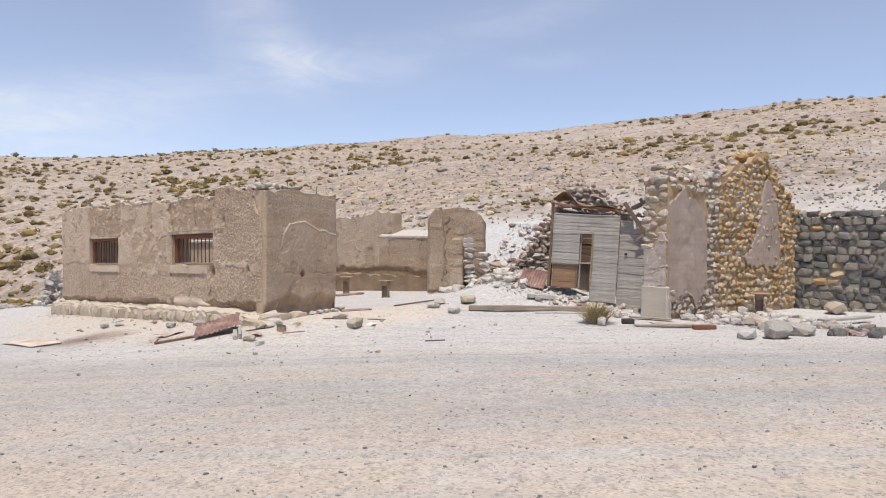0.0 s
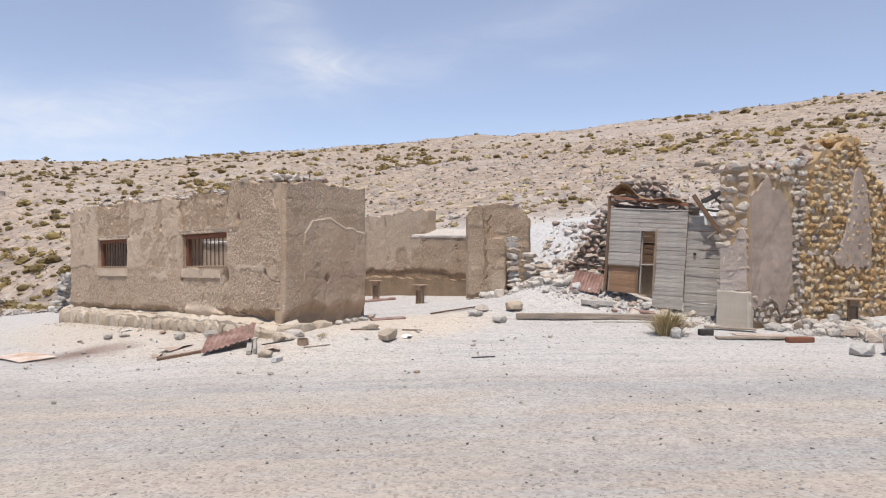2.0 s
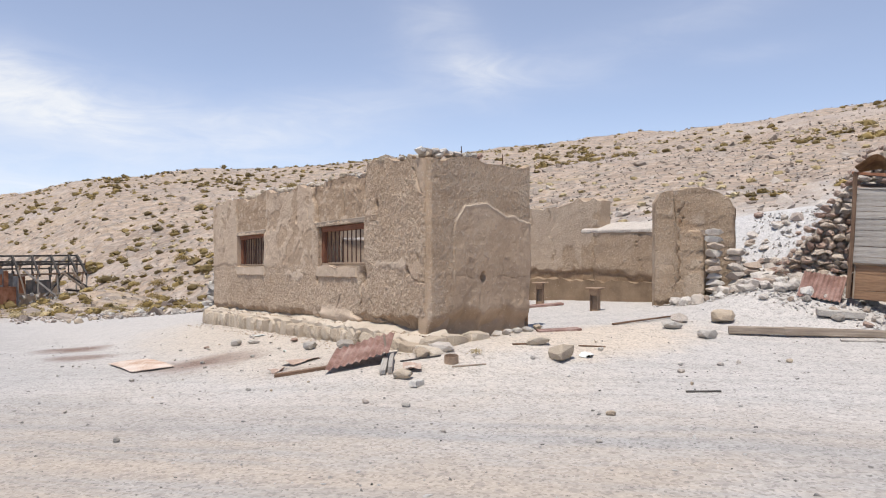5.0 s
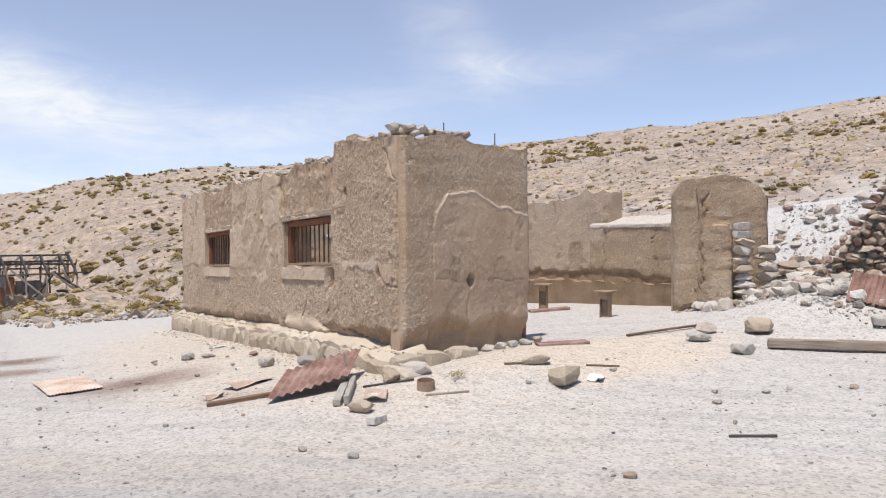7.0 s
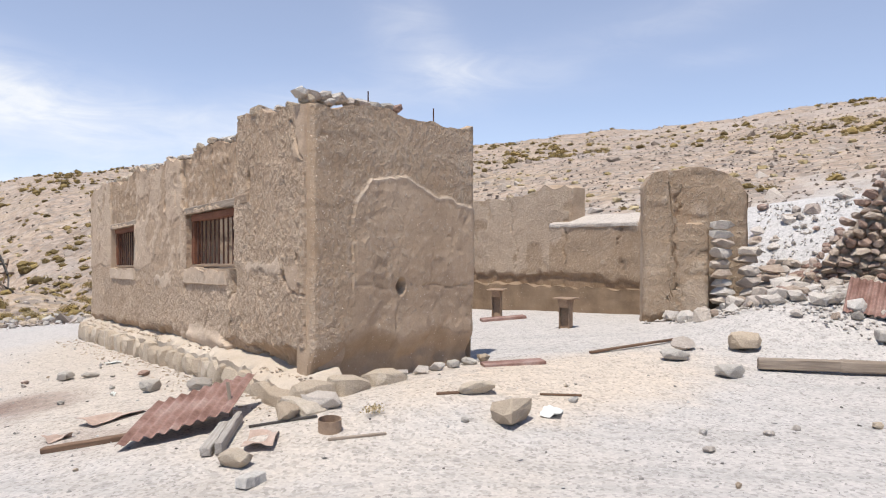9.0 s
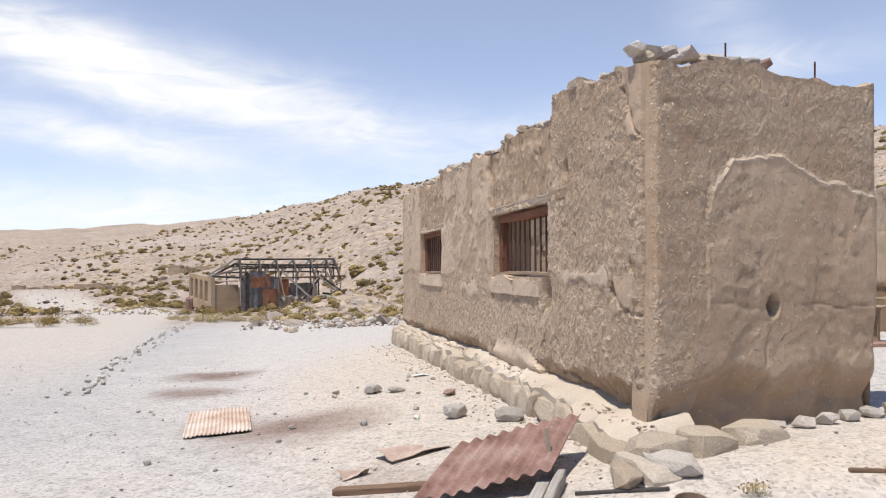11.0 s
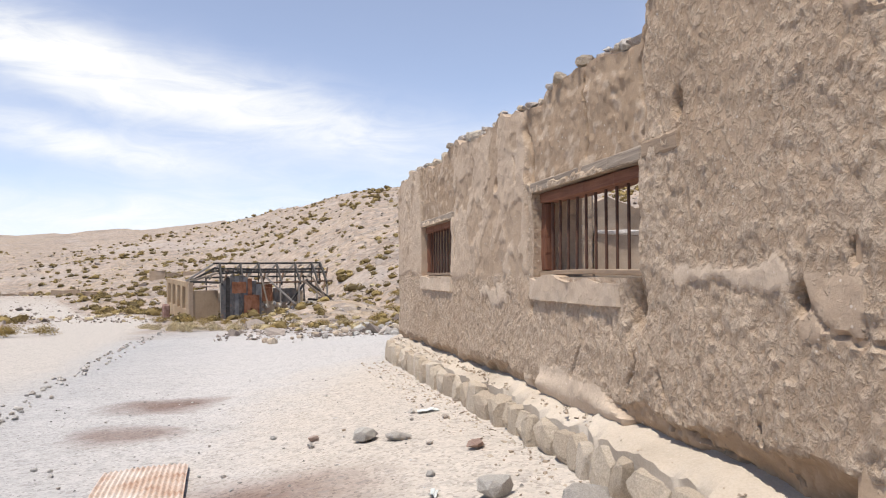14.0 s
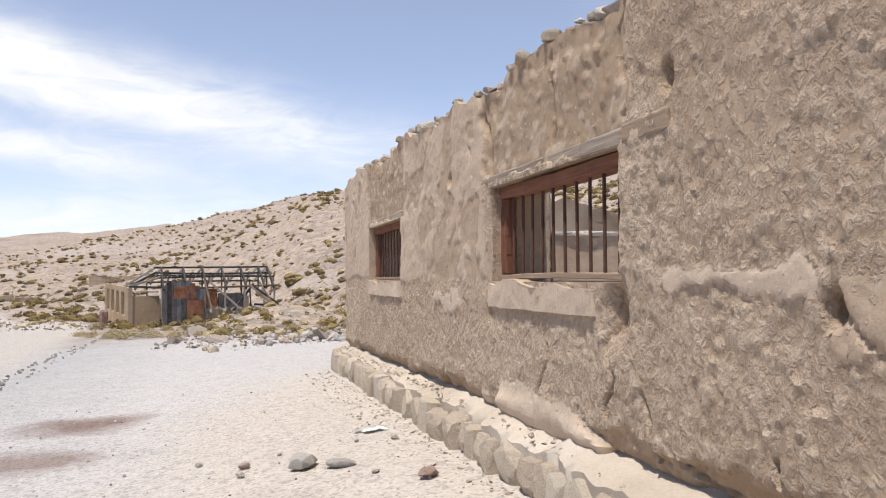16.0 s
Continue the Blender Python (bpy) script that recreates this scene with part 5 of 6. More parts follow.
for k in range(48):
    x, y = rng.uniform(4, 13), rng.uniform(9, 24)
    if x > 8.7 and y > 13.2:
        x -= 4.2
    s = rng.uniform(0.04, 0.11)
    rock(x, y, s, rng.choice((S_GREY, S_WHITE, S_WHITE, S_TAN)), "small loose stone on the gravel yard")
for s in np.arange(0.9, 2.7, 0.28):
    x, y = on_end(s, -0.14)
    rock(x, y, (0.24, 0.17, 0.15), rng.choice((S_TAN, S_WHITE, S_GREY)), "small stone at the foot of the end wall")

# line of stones that edges the track
for i in range(130):
    u = i / 129
    y = 21.5 + 29 * u ** 1.2
    x = float(np.interp(y, (21, 29, 41, 49, 51), (3.4, 3.0, 2.36, 2.2, 2.2))) + rng.uniform(-.3, .3)
    s = rng.uniform(0.05, 0.14)
    tagged(rock(x, y, s, rng.choice((S_WHITE, S_WHITE, S_GREY)), "small pale stone edging the dirt track"), group="stones edging the track")


# ---------- ruined stone wall with the pier ----------
SP_A, SP_B = Vector((16.62, 8.3)), Vector((22.6, 7.2))
SP_L = (SP_B - SP_A).length
SP_U = (SP_B - SP_A).normalized()
SP_N = Vector((-SP_U.y, SP_U.x))
SP_TOP = piece((0, 2.95), (0.5, 2.95), (1.5, 3.05), (2.2, 3.15), (3.0, 3.55), (4.1, 3.9), (4.45, 3.6), (5.3, 2.85), (6.1, 2.15))
spur = earth_wall("wall_stone", SP_A, SP_B, 0.66, lambda v: -0.6, SP_TOP, M_GOLD, step=0.10, relief=0.03, label="ruined yellowish cobble wall with patches of render and a pier end")


def spur_at(s, n, z):
    p = SP_A + SP_U * s + SP_N * n
    return Vector((p.x, p.y, z))


spur_yaw = math.atan2(SP_U.y, SP_U.x)
count = 0
z = -0.30
while z < 3.9:
    h = rng.uniform(0.12, 0.19)
    s = rng.uniform(0.0, 0.1)
    while s < SP_L:
        w = rng.uniform(0.13, 0.26)
        if z + h < SP_TOP(s) + 0.03 and not (s < 1.45 and 0.2 < z < 2.6):
            pale = s < 1.9 or rng.random() < 0.15
            kind = S_PCOB if pale else S_YEL
            kind.place(spur_at(s + w / 2, 0.015 + rng.uniform(-.03, .03), z + h / 2 + rng.uniform(-.045, .045)), (w * rng.uniform(0.95, 1.3), 0.2, h * rng.uniform(1.05, 1.4)), spur,
                       turn=Euler((rng.uniform(-.3, .3), rng.uniform(-.3, .3), spur_yaw + rng.uniform(-.15, .15))))
        s += w
    z += h * 0.97
z = 0.35
while z < 2.95:
    h = rng.uniform(0.13, 0.22)
    n = 0.0
    while n < 0.66:
        w = rng.uniform(0.18, 0.34)
        S_PCOB.place(spur_at(0.055 + rng.uniform(-.035, .02), min(n + w / 2, 0.6), z + h / 2 + rng.uniform(-.03, .03)), (0.22, w * 1.3, h * 1.4), spur,
                     turn=Euler((rng.uniform(-.2, .2), rng.uniform(-.1, .1), spur_yaw)))
        n += w
    z += h * 0.97
for s in np.arange(0, 5.6, 0.13):
    for k in range(2):
        kind = rng.choice((S_RED, S_PCOB, S_GREY)) if s < 3.2 else S_YEL
        kind.place(spur_at(s, rng.uniform(0.0, 0.66), SP_TOP(s) + rng.uniform(0.0, 0.10)), rng.uniform(0.18, 0.34), spur)
bm = box_bm((-0.07, -0.06, -0.6), (0.12, 0.72, 0.42), 0.03, 0.01, 3, 4)
bmesh.ops.transform(bm, matrix=Matrix.Translation(spur_at(0, 0, 0)) @ Matrix.Rotation(spur_yaw, 4, "Z"), verts=bm.verts)
link("pier_base", from_bm("pier_base", bm, M_PALE), spur, None, "smooth cream rendered base block")


def render_patch(s0, s1, low, high):
    a, b = SP_A + SP_U * s0 - SP_N * 0.07, SP_A + SP_U * s1 - SP_N * 0.07
    rag = lambda f, k: (lambda v: f(v) + 0.10 * float(vnoise(v * 7 + k, 2.0)) + 0.05 * float(vnoise(v * 19 + k, 5.0)))
    earth_wall("render", a, b, 0.16, rag(low, 0), rag(high, 31), M_GREYPL, step=0.05, relief=0.014, parent=spur, layers=2)


render_patch(0.02, 1.5, piece((0, 0.05), (0.6, 0.25), (1.1, -0.1), (1.5, 0.5)), piece((0, 2.45), (0.5, 2.75), (0.9, 2.55), (1.3, 2.35), (1.5, 1.3)))
render_patch(3.2, 4.9, piece((0, 1.0), (0.4, 0.85), (1.7, 0.8)), piece((0, 1.15), (0.5, 1.6), (0.9, 3.0), (1.15, 3.15), (1.45, 2.7), (1.7, 1.6)))

earth_wall("render", SP_A + SP_N * 0.64 - SP_U * 0.05, SP_A + SP_N * 0.02 - SP_U * 0.05, 0.14, lambda v: 0.40, lambda v: 1.35 + 0.35 * float(vnoise(v * 4, 3.0)), M_PINKPL, step=0.03, relief=0.014, parent=spur, layers=2)

# dark retaining wall beyond it
dark = earth_wall("wall_retaining", (22.35, 7.5), (22.35, -2.0), 0.6, lambda v: -0.7, piece((0, 2.1), (2, 2.2), (5, 2.35), (9.5, 2.4)), M_DKMORT, step=0.16, relief=0.03,
                  label="dark grey dry-stone retaining wall below white gravel")
z = -0.5
while z < 2.25:
    h = rng.uniform(0.14, 0.24)
    s = rng.uniform(0, 0.2)
    while s < 5.4:
        w = rng.uniform(0.18, 0.42)
        kind = rng.choice((S_DARK, S_DARK, S_DARK, S_DARK, S_MID, S_MID, S_YEL if s < 1.8 else S_MID))
        kind.place((22.41 + rng.uniform(-.04, .03), 7.5 - s - w / 2, z + h / 2), (0.34, w * 1.24, h * 1.26), dark,
                   turn=Euler((rng.uniform(-.08, .08), rng.uniform(-.1, .1), rng.uniform(-.1, .1))))
        s += w
    z += h * 0.98


# ---------- leaning plank shed with a rubble gable ----------
def shed():
    tilt = Matrix.Rotation(radians(3), 4, Vector((0.90, 0.41, 0)))
    a, b = Vector((16.85, 11.93, 0.0)), Vector((18.0, 9.18, 0.0))
    u = (b - a).normalized()
    yaw = math.degrees(math.atan2(u.y, u.x))
    sh = empty("shed", Matrix.Translation((a.x, a.y, 0.24)) @ tilt @ Matrix.Rotation(radians(yaw), 4, "Z") @ Matrix.Diagonal((0.95, 1, 1, 1)), "leaning shed of weathered grey planks with a narrow doorway", "shed")
    H, D0, D1 = 2.26, 0.86, 1.21
    i = 0

    def roofline(x):
        return 2.26 - 0.07 * x if x < 1.95 else 2.02 - 0.10 * (x - 1.95)

    # front boards: two uneven runs left and right of the doorway, then a lower bay
    for x0, x1, low, high, back in ((0.06, D0, 0.66, 1.50, 0.0), (D1, 1.95, -0.3, 1.50, 0.0), (0.06, 1.95, 1.50, 9.0, 0.0), (1.96, 3.05, -0.4, 9.0, 0.03)):
        z = low
        while z < min(high, roofline(x1) - 0.02):
            h = min(rng.uniform(0.085, 0.12), min(high, roofline(x1)) - z + 0.004)
            ends = [x0, x1] if x1 - x0 < 1.2 or rng.random() < 0.4 else [x0, x0 + (x1 - x0) * rng.uniform(0.35, 0.65), x1]
            for p, q in zip(ends, ends[1:]):
                timber("plank", M_WOODG, q - p - rng.uniform(0.002, 0.012), 0.024, h - 0.003, sh, pose(p, back + rng.uniform(-.006, .006), z + h / 2, rng.uniform(-2.5, 2.5), rng.uniform(-.35, .35), 0), i)
                i += 1
            z += h
    # orange-brown lower panel with a grey mid rail
    for k in range(4):
        timber("plank", M_WOODO, D0 - 0.14, 0.02, 0.155, sh, pose(0.08, 0.06, 0.08 + k * 0.155, 0, rng.uniform(-.6, .6), 0), i + k)
    timber("rail", M_WOODT, D0 - 0.06, 0.05, 0.035, sh, pose(0.06, 0.02, 0.645, 0, 0.5, 0), i + 5)
    for x, y, w, h, mat in ((0.015, 0.0, 0.075, 2.30, M_WOODB), (0.10, 0.05, 0.03, 0.62, M_WOODP), (D0 - 0.05, 0.05, 0.06, 0.7, M_WOODB), (D1 + 0.01, 0.02, 0.06, 1.55, M_WOODT), (D0 + 0.02, 0.09, 0.04, 1.5, M_WOODG), (3.08, 0.1, 0.08, 1.95, M_WOODG)):
        timber("post", mat, h, w, w, sh, pose(x, y, 0, 0, -90, 0), i + 6)
        i += 1
    timber("head", M_WOODB, D1 - D0 + 0.06, 0.04, 0.03, sh, pose(D0 - 0.02, 0.03, 1.49, 0, 1, 0), i + 8)
    timber("rail", M_WOODG, D1 - D0, 0.02, 0.03, sh, pose(D0, 0.06, 0.70, 0, -3, 0), i + 9)
    timber("roof_beam", M_REDRUST, 2.0, 0.06, 0.055, sh, pose(-0.05, 0.0, 2.29, 0, 4, 0), i + 10, "rust-red strip along the roof edge")
    timber("hasp", M_BAR, 0.07, 0.02, 0.06, sh, pose(2.12, -0.01, 1.02, 0, 0, 0), i + 11)
    # bent rusty sheet curling up from the roof edge
    verts, faces = [], []
    for a in range(25):
        for b in range(9):
            u, v = a / 24, b / 8
            verts.append((0.0 + 1.75 * u, -0.10 + 0.75 * v, 2.36 - 0.13 * u + 0.24 * math.exp(-((u - 0.22) / 0.16) ** 2) * (1 - 0.6 * v) + 0.05 * math.sin(u * 9) * (1 - v) + 0.018 * math.sin(v * 30)))
            if a and b:
                o = a * 9 + b
                faces.append((o - 10, o - 1, o, o - 9))
    bm = bmesh.new()
    bm.from_mesh(mesh_of("roof_sheet", verts, faces, None))
    bmesh.ops.solidify(bm, geom=list(bm.faces), thickness=0.006)
    link("roof_sheet", from_bm("roof_sheet", bm, M_RUSTY), sh, None, "bent rusty roof sheet")
    i += 12
    for x, zz, an, ln, mat, w in ((2.05, 2.38, 52, 1.35, M_WOODB, 0.11), (2.45, 2.50, 50, 1.2, M_WOODK, 0.09), (2.25, 2.22, -28, 1.2, M_WOODK, 0.12), (2.55, 2.28, -24, 0.9, M_WOODB, 0.10), (2.42, 1.40, -38, 0.6, M_WOODP, 0.05), (2.30, 2.2, 80, 0.5, M_PAPER, 0.06), (2.22, 2.0, -40, 0.24, M_PAPER, 0.09), (1.95, 2.08, 4, 1.0, M_WOODK, 0.05)):
        timber("rafter", mat, ln, 0.05, w, sh, pose(x, -0.09 - 0.05 * rng.random(), zz, 0, an, 0), i)
        i += 1
    # side and back boards
    for k in range(13):
        timber("plank", M_WOODB, 1.6, 0.024, 0.14, sh, pose(0.02, 0.05, 0.08 + k * 0.152, 0, 0, 90), i + k)
        if k > 3:
            timber("plank", M_WOODB, 2.9, 0.024, 0.14, sh, pose(0.02, 1.65, 0.08 + k * 0.152, 0, 0, 0), i + 40 + k)
    timber("roof_beam", M_WOODB, 1.7, 0.5, 0.03, sh, pose(0.1, 0.35, 2.10, 8, 4, 0), i + 60)


shed()


def rubble_gable():
    """Tumbled red-brown stone gable behind and beside the shed."""
    prof = piece((0, 0.4), (0.6, 0.95), (1.15, 1.7), (1.65, 2.55), (2.0, 3.05), (2.4, 3.22), (2.8, 3.05), (3.3, 2.7), (3.9, 2.35))
    a, b = Vector((16.9, 13.9)), Vector((18.75, 10.4))
    u = (b - a).normalized()
    n = Vector((-u.y, u.x))
    g = earth_wall("wall_gable", a + n * 0.9, b + n * 0.9, 0.5, lambda v: -0.2, lambda v: prof(v) - 0.12, M_PALE, step=0.10, relief=0.06, label="tumbled gable of red-brown dry stones behind the shed")
    yaw = math.atan2(u.y, u.x)
    z = 0.2
    while z < 3.0:
        h = rng.uniform(0.09, 0.15)
        s = rng.uniform(0, 0.15)
        while s < 3.9:
            w = rng.uniform(0.12, 0.30)
            if z < prof(s) - 0.05 and (s < 1.7 or z > 2.1):
                p = a + u * (s + w / 2) + n * (0.84 + rng.uniform(-.05, .05))
                (S_RED if rng.random() < 0.45 else S_PCOB).place((p.x, p.y, z + h / 2 + rng.uniform(-.03, .03)), (w * 1.25, 0.34, h * 1.5), g, turn=Euler((rng.uniform(-.35, .35), rng.uniform(-.35, .35), yaw + rng.uniform(-.3, .3))))
            s += w
        z += h * 0.97
    for s in np.arange(0.1, 3.9, 0.10):
        p = a + u * s + n * (0.9 + rng.uniform(0, 0.5))
        S_RED.place((p.x, p.y, prof(s) + rng.uniform(-.08, .06)), rng.uniform(0.16, 0.32), g)


rubble_gable()


def heap(name, label, region, count, sizes, kinds, seed, small=0):
    """Scattered fallen stones over a patch of ground; region(rng) gives a place and how far it is heaped."""
    r = random.Random(seed)
    h = empty(name, pose(0, 0, 0), label, "rubble")
    for _ in range(count):
        x, y, up = region(r)
        s = r.uniform(*sizes) * (1.35 if r.random() < 0.15 else 1)
        r.choice(kinds).place((x, y, gz(x, y) + up + s * 0.12), s, h, "stone")
    if small:
        items = []
        for _ in range(small):
            x, y, up = region(r)
            items.append((x, y, gz(x, y) + 0.01, r.uniform(0.03, 0.11)))
        link("gravel", scatter_mesh("gravel", M_RUBL, items, seed), h)["kind"] = "stuff"
    return h


def talus(r):
    u, v = r.random(), r.random()
    x, y = 15.9 + 7.0 * u, 15.7 - 3.2 * v + 2.2 * u * (1 - v)
    return x, y, 0.05 * r.random()


def right_fall(r):
    u, v = r.random(), r.random() ** 1.6
    x, y = 16.9 + 3.2 * u - 1.7 * v * (0.4 + u), 7.95 - 0.55 * u - 2.9 * v
    return x, y, 0.10 * (1 - v) * r.random()


heap("rubble_talus", "white stone rubble fallen between the wall stub and the shed", talus, 240, (0.14, 0.40), (S_WHITE, S_WHITE, S_WHITE, S_PCOB, S_RED), 71, 2200)
heap("rubble_heap", "white and grey stones fallen at the foot of the cobble wall", right_fall, 150, (0.15, 0.36), (S_WHITE, S_WHITE, S_GREY, S_PCOB), 72, 700)
heap("shed_rubble", "white rubble and slabs heaped before the shed", lambda r: (r.uniform(15.9, 17.8), r.uniform(9.2, 13.0), 0.02), 50, (0.10, 0.26), (S_WHITE, S_GREY, S_RED, S_PCOB), 73, 500)
stack = empty("stone_stack", pose(0, 0, 0), "stacked flat stones of the broken end of the wall stub", "rubble")
for px, py, high, w in ((17.02, 14.93, 1.55, 0.40), (17.34, 14.66, 1.05, 0.42), (17.6, 14.42, 0.75, 0.44)):
    z = gz(px, py) - 0.1
    while z < high:
        h = rng.uniform(0.13, 0.20)
        (S_WHITE if rng.random() < 0.5 else S_PCOB).place((px + rng.uniform(-.04, .04), py + rng.uniform(-.04, .04), z + h / 2), (w * rng.uniform(.9, 1.15), w * 0.85, h * 1.5), stack, "stone",
                                                          turn=Euler((rng.uniform(-.08, .08), rng.uniform(-.08, .08), -0.7 + rng.uniform(-.2, .2))))
        z += h
# low stub of grey stones beyond the house
stub = empty("stone_stub", pose(0, 0, 0), "broken stub of grey dry-stone wall beyond the house", "rubble")
for k in range(70):
    z = rng.random() ** 1.3
    S_GREY.place((11.15 + rng.uniform(-.45, .45) * (1.2 - z), 32.1 + rng.uniform(-.3, .3), gz(11.15, 32.1) + z * 1.45), rng.uniform(0.2, 0.38), stub, "stone")
heap("dark_rubble", "heap of dark reddish scrap and stones", lambda r: (r.uniform(15.6, 17.0), r.uniform(3.4, 4.4), 0.04 * r.random()), 40, (0.12, 0.3), (S_DARK, S_RED), 75)
heap("bank_stones", "white stones spilling over the retaining wall", lambda r: (r.uniform(22.4, 26), r.uniform(0, 8.5), 0.03), 110, (0.12, 0.36), (S_WHITE, S_WHITE, S_GREY), 76, 600)
heap("verge_rocks", "grey rocks tipped along the yard's far edge", lambda r: (r.uniform(6.6, 13.0), r.uniform(36.0, 52.0), 0.02), 60, (0.2, 0.5), (S_GREY, S_GREY, S_TAN), 77, 400)


# ---------- scrub ----------
def clump_mesh(name, mat, seed, n, spread, height, droop, w):
    """A tuft of pointed blades."""
    r = random.Random(seed)
    vs, fs = [], []
    for _ in range(n):
        a, q = r.uniform(0, 6.283), r.random() ** 0.6
        b = Vector((math.cos(a) * q * spread * 0.55, math.sin(a) * q * spread * 0.55, 0))
        out = Vector((math.cos(a + r.uniform(-.6, .6)), math.sin(a + r.uniform(-.6, .6)), 0))
        hgt = height * r.uniform(0.55, 1.0) * (1 - 0.45 * q * q)
        mid = b + out * spread * droop * 0.3 * q + Vector((0, 0, hgt * 0.6))
        tip = b + out * spread * droop * (0.5 + q) * 0.6 + Vector((0, 0, hgt))
        side = Vector((-out.y, out.x, r.uniform(-.3, .3))) * w * r.uniform(.7, 1.3)
        o = len(vs)
        vs += [b - side * 0.6, b + side * 0.6, mid + side, mid - side, tip]
        fs += [(o, o + 1, o + 2, o + 3), (o + 3, o + 2, o + 4)]
    return mesh_of(name, vs, fs, mat)


def bush_mesh(name, mat, seed, n, leaf):
    """A low cushion of many small leaves, about 1 across, with an uneven outline."""
    r = random.Random(seed)
    lobes = [(Vector((r.uniform(-.28, .28), r.uniform(-.28, .28), r.uniform(0.05, 0.22))), r.uniform(0.2, 0.34)) for _ in range(6)]
    vs, fs = [], []
    for _ in range(n):
        c, rad = r.choice(lobes)
        d = Vector((r.gauss(0, 1), r.gauss(0, 1), abs(r.gauss(0, 1)))).normalized()
        p = c + d * rad * r.uniform(0.55, 1.08)
        p.z = max(p.z, 0.0)
        a = Vector((r.gauss(0, 1), r.gauss(0, 1), r.gauss(0, 1))).normalized() * leaf * r.uniform(.6, 1.3)
        b = d.cross(a).normalized() * leaf * r.uniform(.4, .8)
        o = len(vs)
        vs += [p - a * 0.5 - b * 0.3, p + b * 0.5, p + a * 0.6, p - b * 0.5]
        fs.append((o, o + 1, o + 2, o + 3))
    return mesh_of(name, vs, fs, mat)


tagged(link("dry_tussock", clump_mesh("dry_tussock", M_STRAW, 5, 520, 0.42, 0.62, 0.9, 0.008), None, pose(14.62, 9.0, gz(14.62, 9.0) - 0.02)), "dry straw-coloured grass tussock beside the pier", "grass")
tagged(link("weed", bush_mesh("weed", M_STRAW, 6, 160, 0.09), None, Matrix.LocRotScale((9.47, 13.2, gz(9.47, 13.2) - 0.01), None, (0.24, 0.22, 0.3))), "small withered weed on the sand", "weed")


def tufts(name, mat, places, seed, blades, wide, label):
    """Many scrub tufts as one mesh."""
    protos = []
    for i in range(6):
        me = bush_mesh("proto", None, seed + i, blades, wide)
        heart = rock_mesh("proto", None, seed + 50 + i, 16)
        k = len(me.vertices)
        protos.append((np.concatenate([np.array([v.co[:] for v in me.vertices]), np.array([v.co[:] for v in heart.vertices]) * (0.88, 0.88, 0.62) + (0, 0, 0.12)]),
                       [tuple(p.vertices) for p in me.polygons] + [tuple(q + k for q in p.vertices) for p in heart.polygons]))
        bpy.data.meshes.remove(me)
        bpy.data.meshes.remove(heart)
    r = np.random.RandomState(seed)
    vs, fs, off = [], [], 0
    for x, y, s in places:
        v, f = protos[r.randint(6)]
        a = r.rand() * 6.28
        c, d = math.cos(a), math.sin(a)
        vs.append(np.stack([(v[:, 0] * c - v[:, 1] * d) * s + x, (v[:, 0] * d + v[:, 1] * c) * s + y, v[:, 2] * s * 0.9 + gz(x, y) - 0.03], 1))
        fs += [tuple(k + off for k in q) for q in f]
        off += len(v)
    tagged(link(name, mesh_of(name, np.concatenate(vs), fs, mat)), label, "scrub", kind="stuff")


rs = np.random.RandomState(21)
far_t, far_s, rocks = [], [], []
while len(far_t) < 4000:
    b, r = rs.uniform(-35, 95), 40 + 190 * rs.rand() ** 1.3
    x, y = HUB[0] + r * math.sin(radians(b)), HUB[1] + r * math.cos(radians(b))
    dens = 0.32 + 0.9 * float(vnoise(x / 13, y / 13)) + (0.60 if b < 34 else -0.33)
    if x < 6 and y < 58 or rs.rand() > dens:
        continue
    if x < 4 and abs(x - np.interp(y, (20, 66, 97, 160, 300), (0, -4, -17, -45, -60))) < 4.5:
        continue
    far_t.append((x, y, rs.uniform(0.5, 1.15) * (1.6 if rs.rand() < 0.12 else 1)))
while len(far_s) < 1700:
    b, r = rs.uniform(-30, 95), 38 + 200 * rs.rand() ** 1.2
    x, y = HUB[0] + r * math.sin(radians(b)), HUB[1] + r * math.cos(radians(b))
    if x < 6 and y < 60:
        continue
    if 0.45 + float(vnoise(x / 9 + 50, y / 9)) > rs.rand():
        far_s.append((x, y, rs.uniform(0.3, 0.85)))
while len(far_t) < 4350:
    x, y = rs.uniform(-45, 4), rs.uniform(52, 150)
    if abs(x - np.interp(y, (20, 66, 97, 160, 300), (0, -4, -17, -45, -60))) > 4.5 and float(vnoise(x / 8, y / 14)) > -0.15 and not (x > -2 and y > 58 and y < 76):
        far_t.append((x, y, rs.uniform(0.7, 1.5)))
tufts("hill_scrub", M_SCRUB, far_t, 301, 80, 0.13, "yellow-green scrub dotted over the hillside")
tufts("hill_grass", M_STRAW, far_s, 351, 34, 0.17, "dry straw tufts dotted over the hillside")
for _ in range(34000):
    b, r = rs.uniform(-30, 97), 32 + 190 * rs.rand() ** 1.2
    x, y = HUB[0] + r * math.sin(radians(b)), HUB[1] + r * math.cos(radians(b))
    if x < 5 and y < 60:
        continue
    rocks.append((x, y, gz(x, y) + 0.03, min(1.3, 0.12 * rs.pareto(2.4) + 0.14)))
tagged(link("hill_rocks", scatter_mesh("hill_rocks", M_SCREE, rocks, 41)), "brown scree and boulders over the hillside", "rocks", kind="stuff")
shrubs = [bush_mesh("scrub_bush", M_TOLA, 900 + i, 1500, 0.034) for i in range(3)]
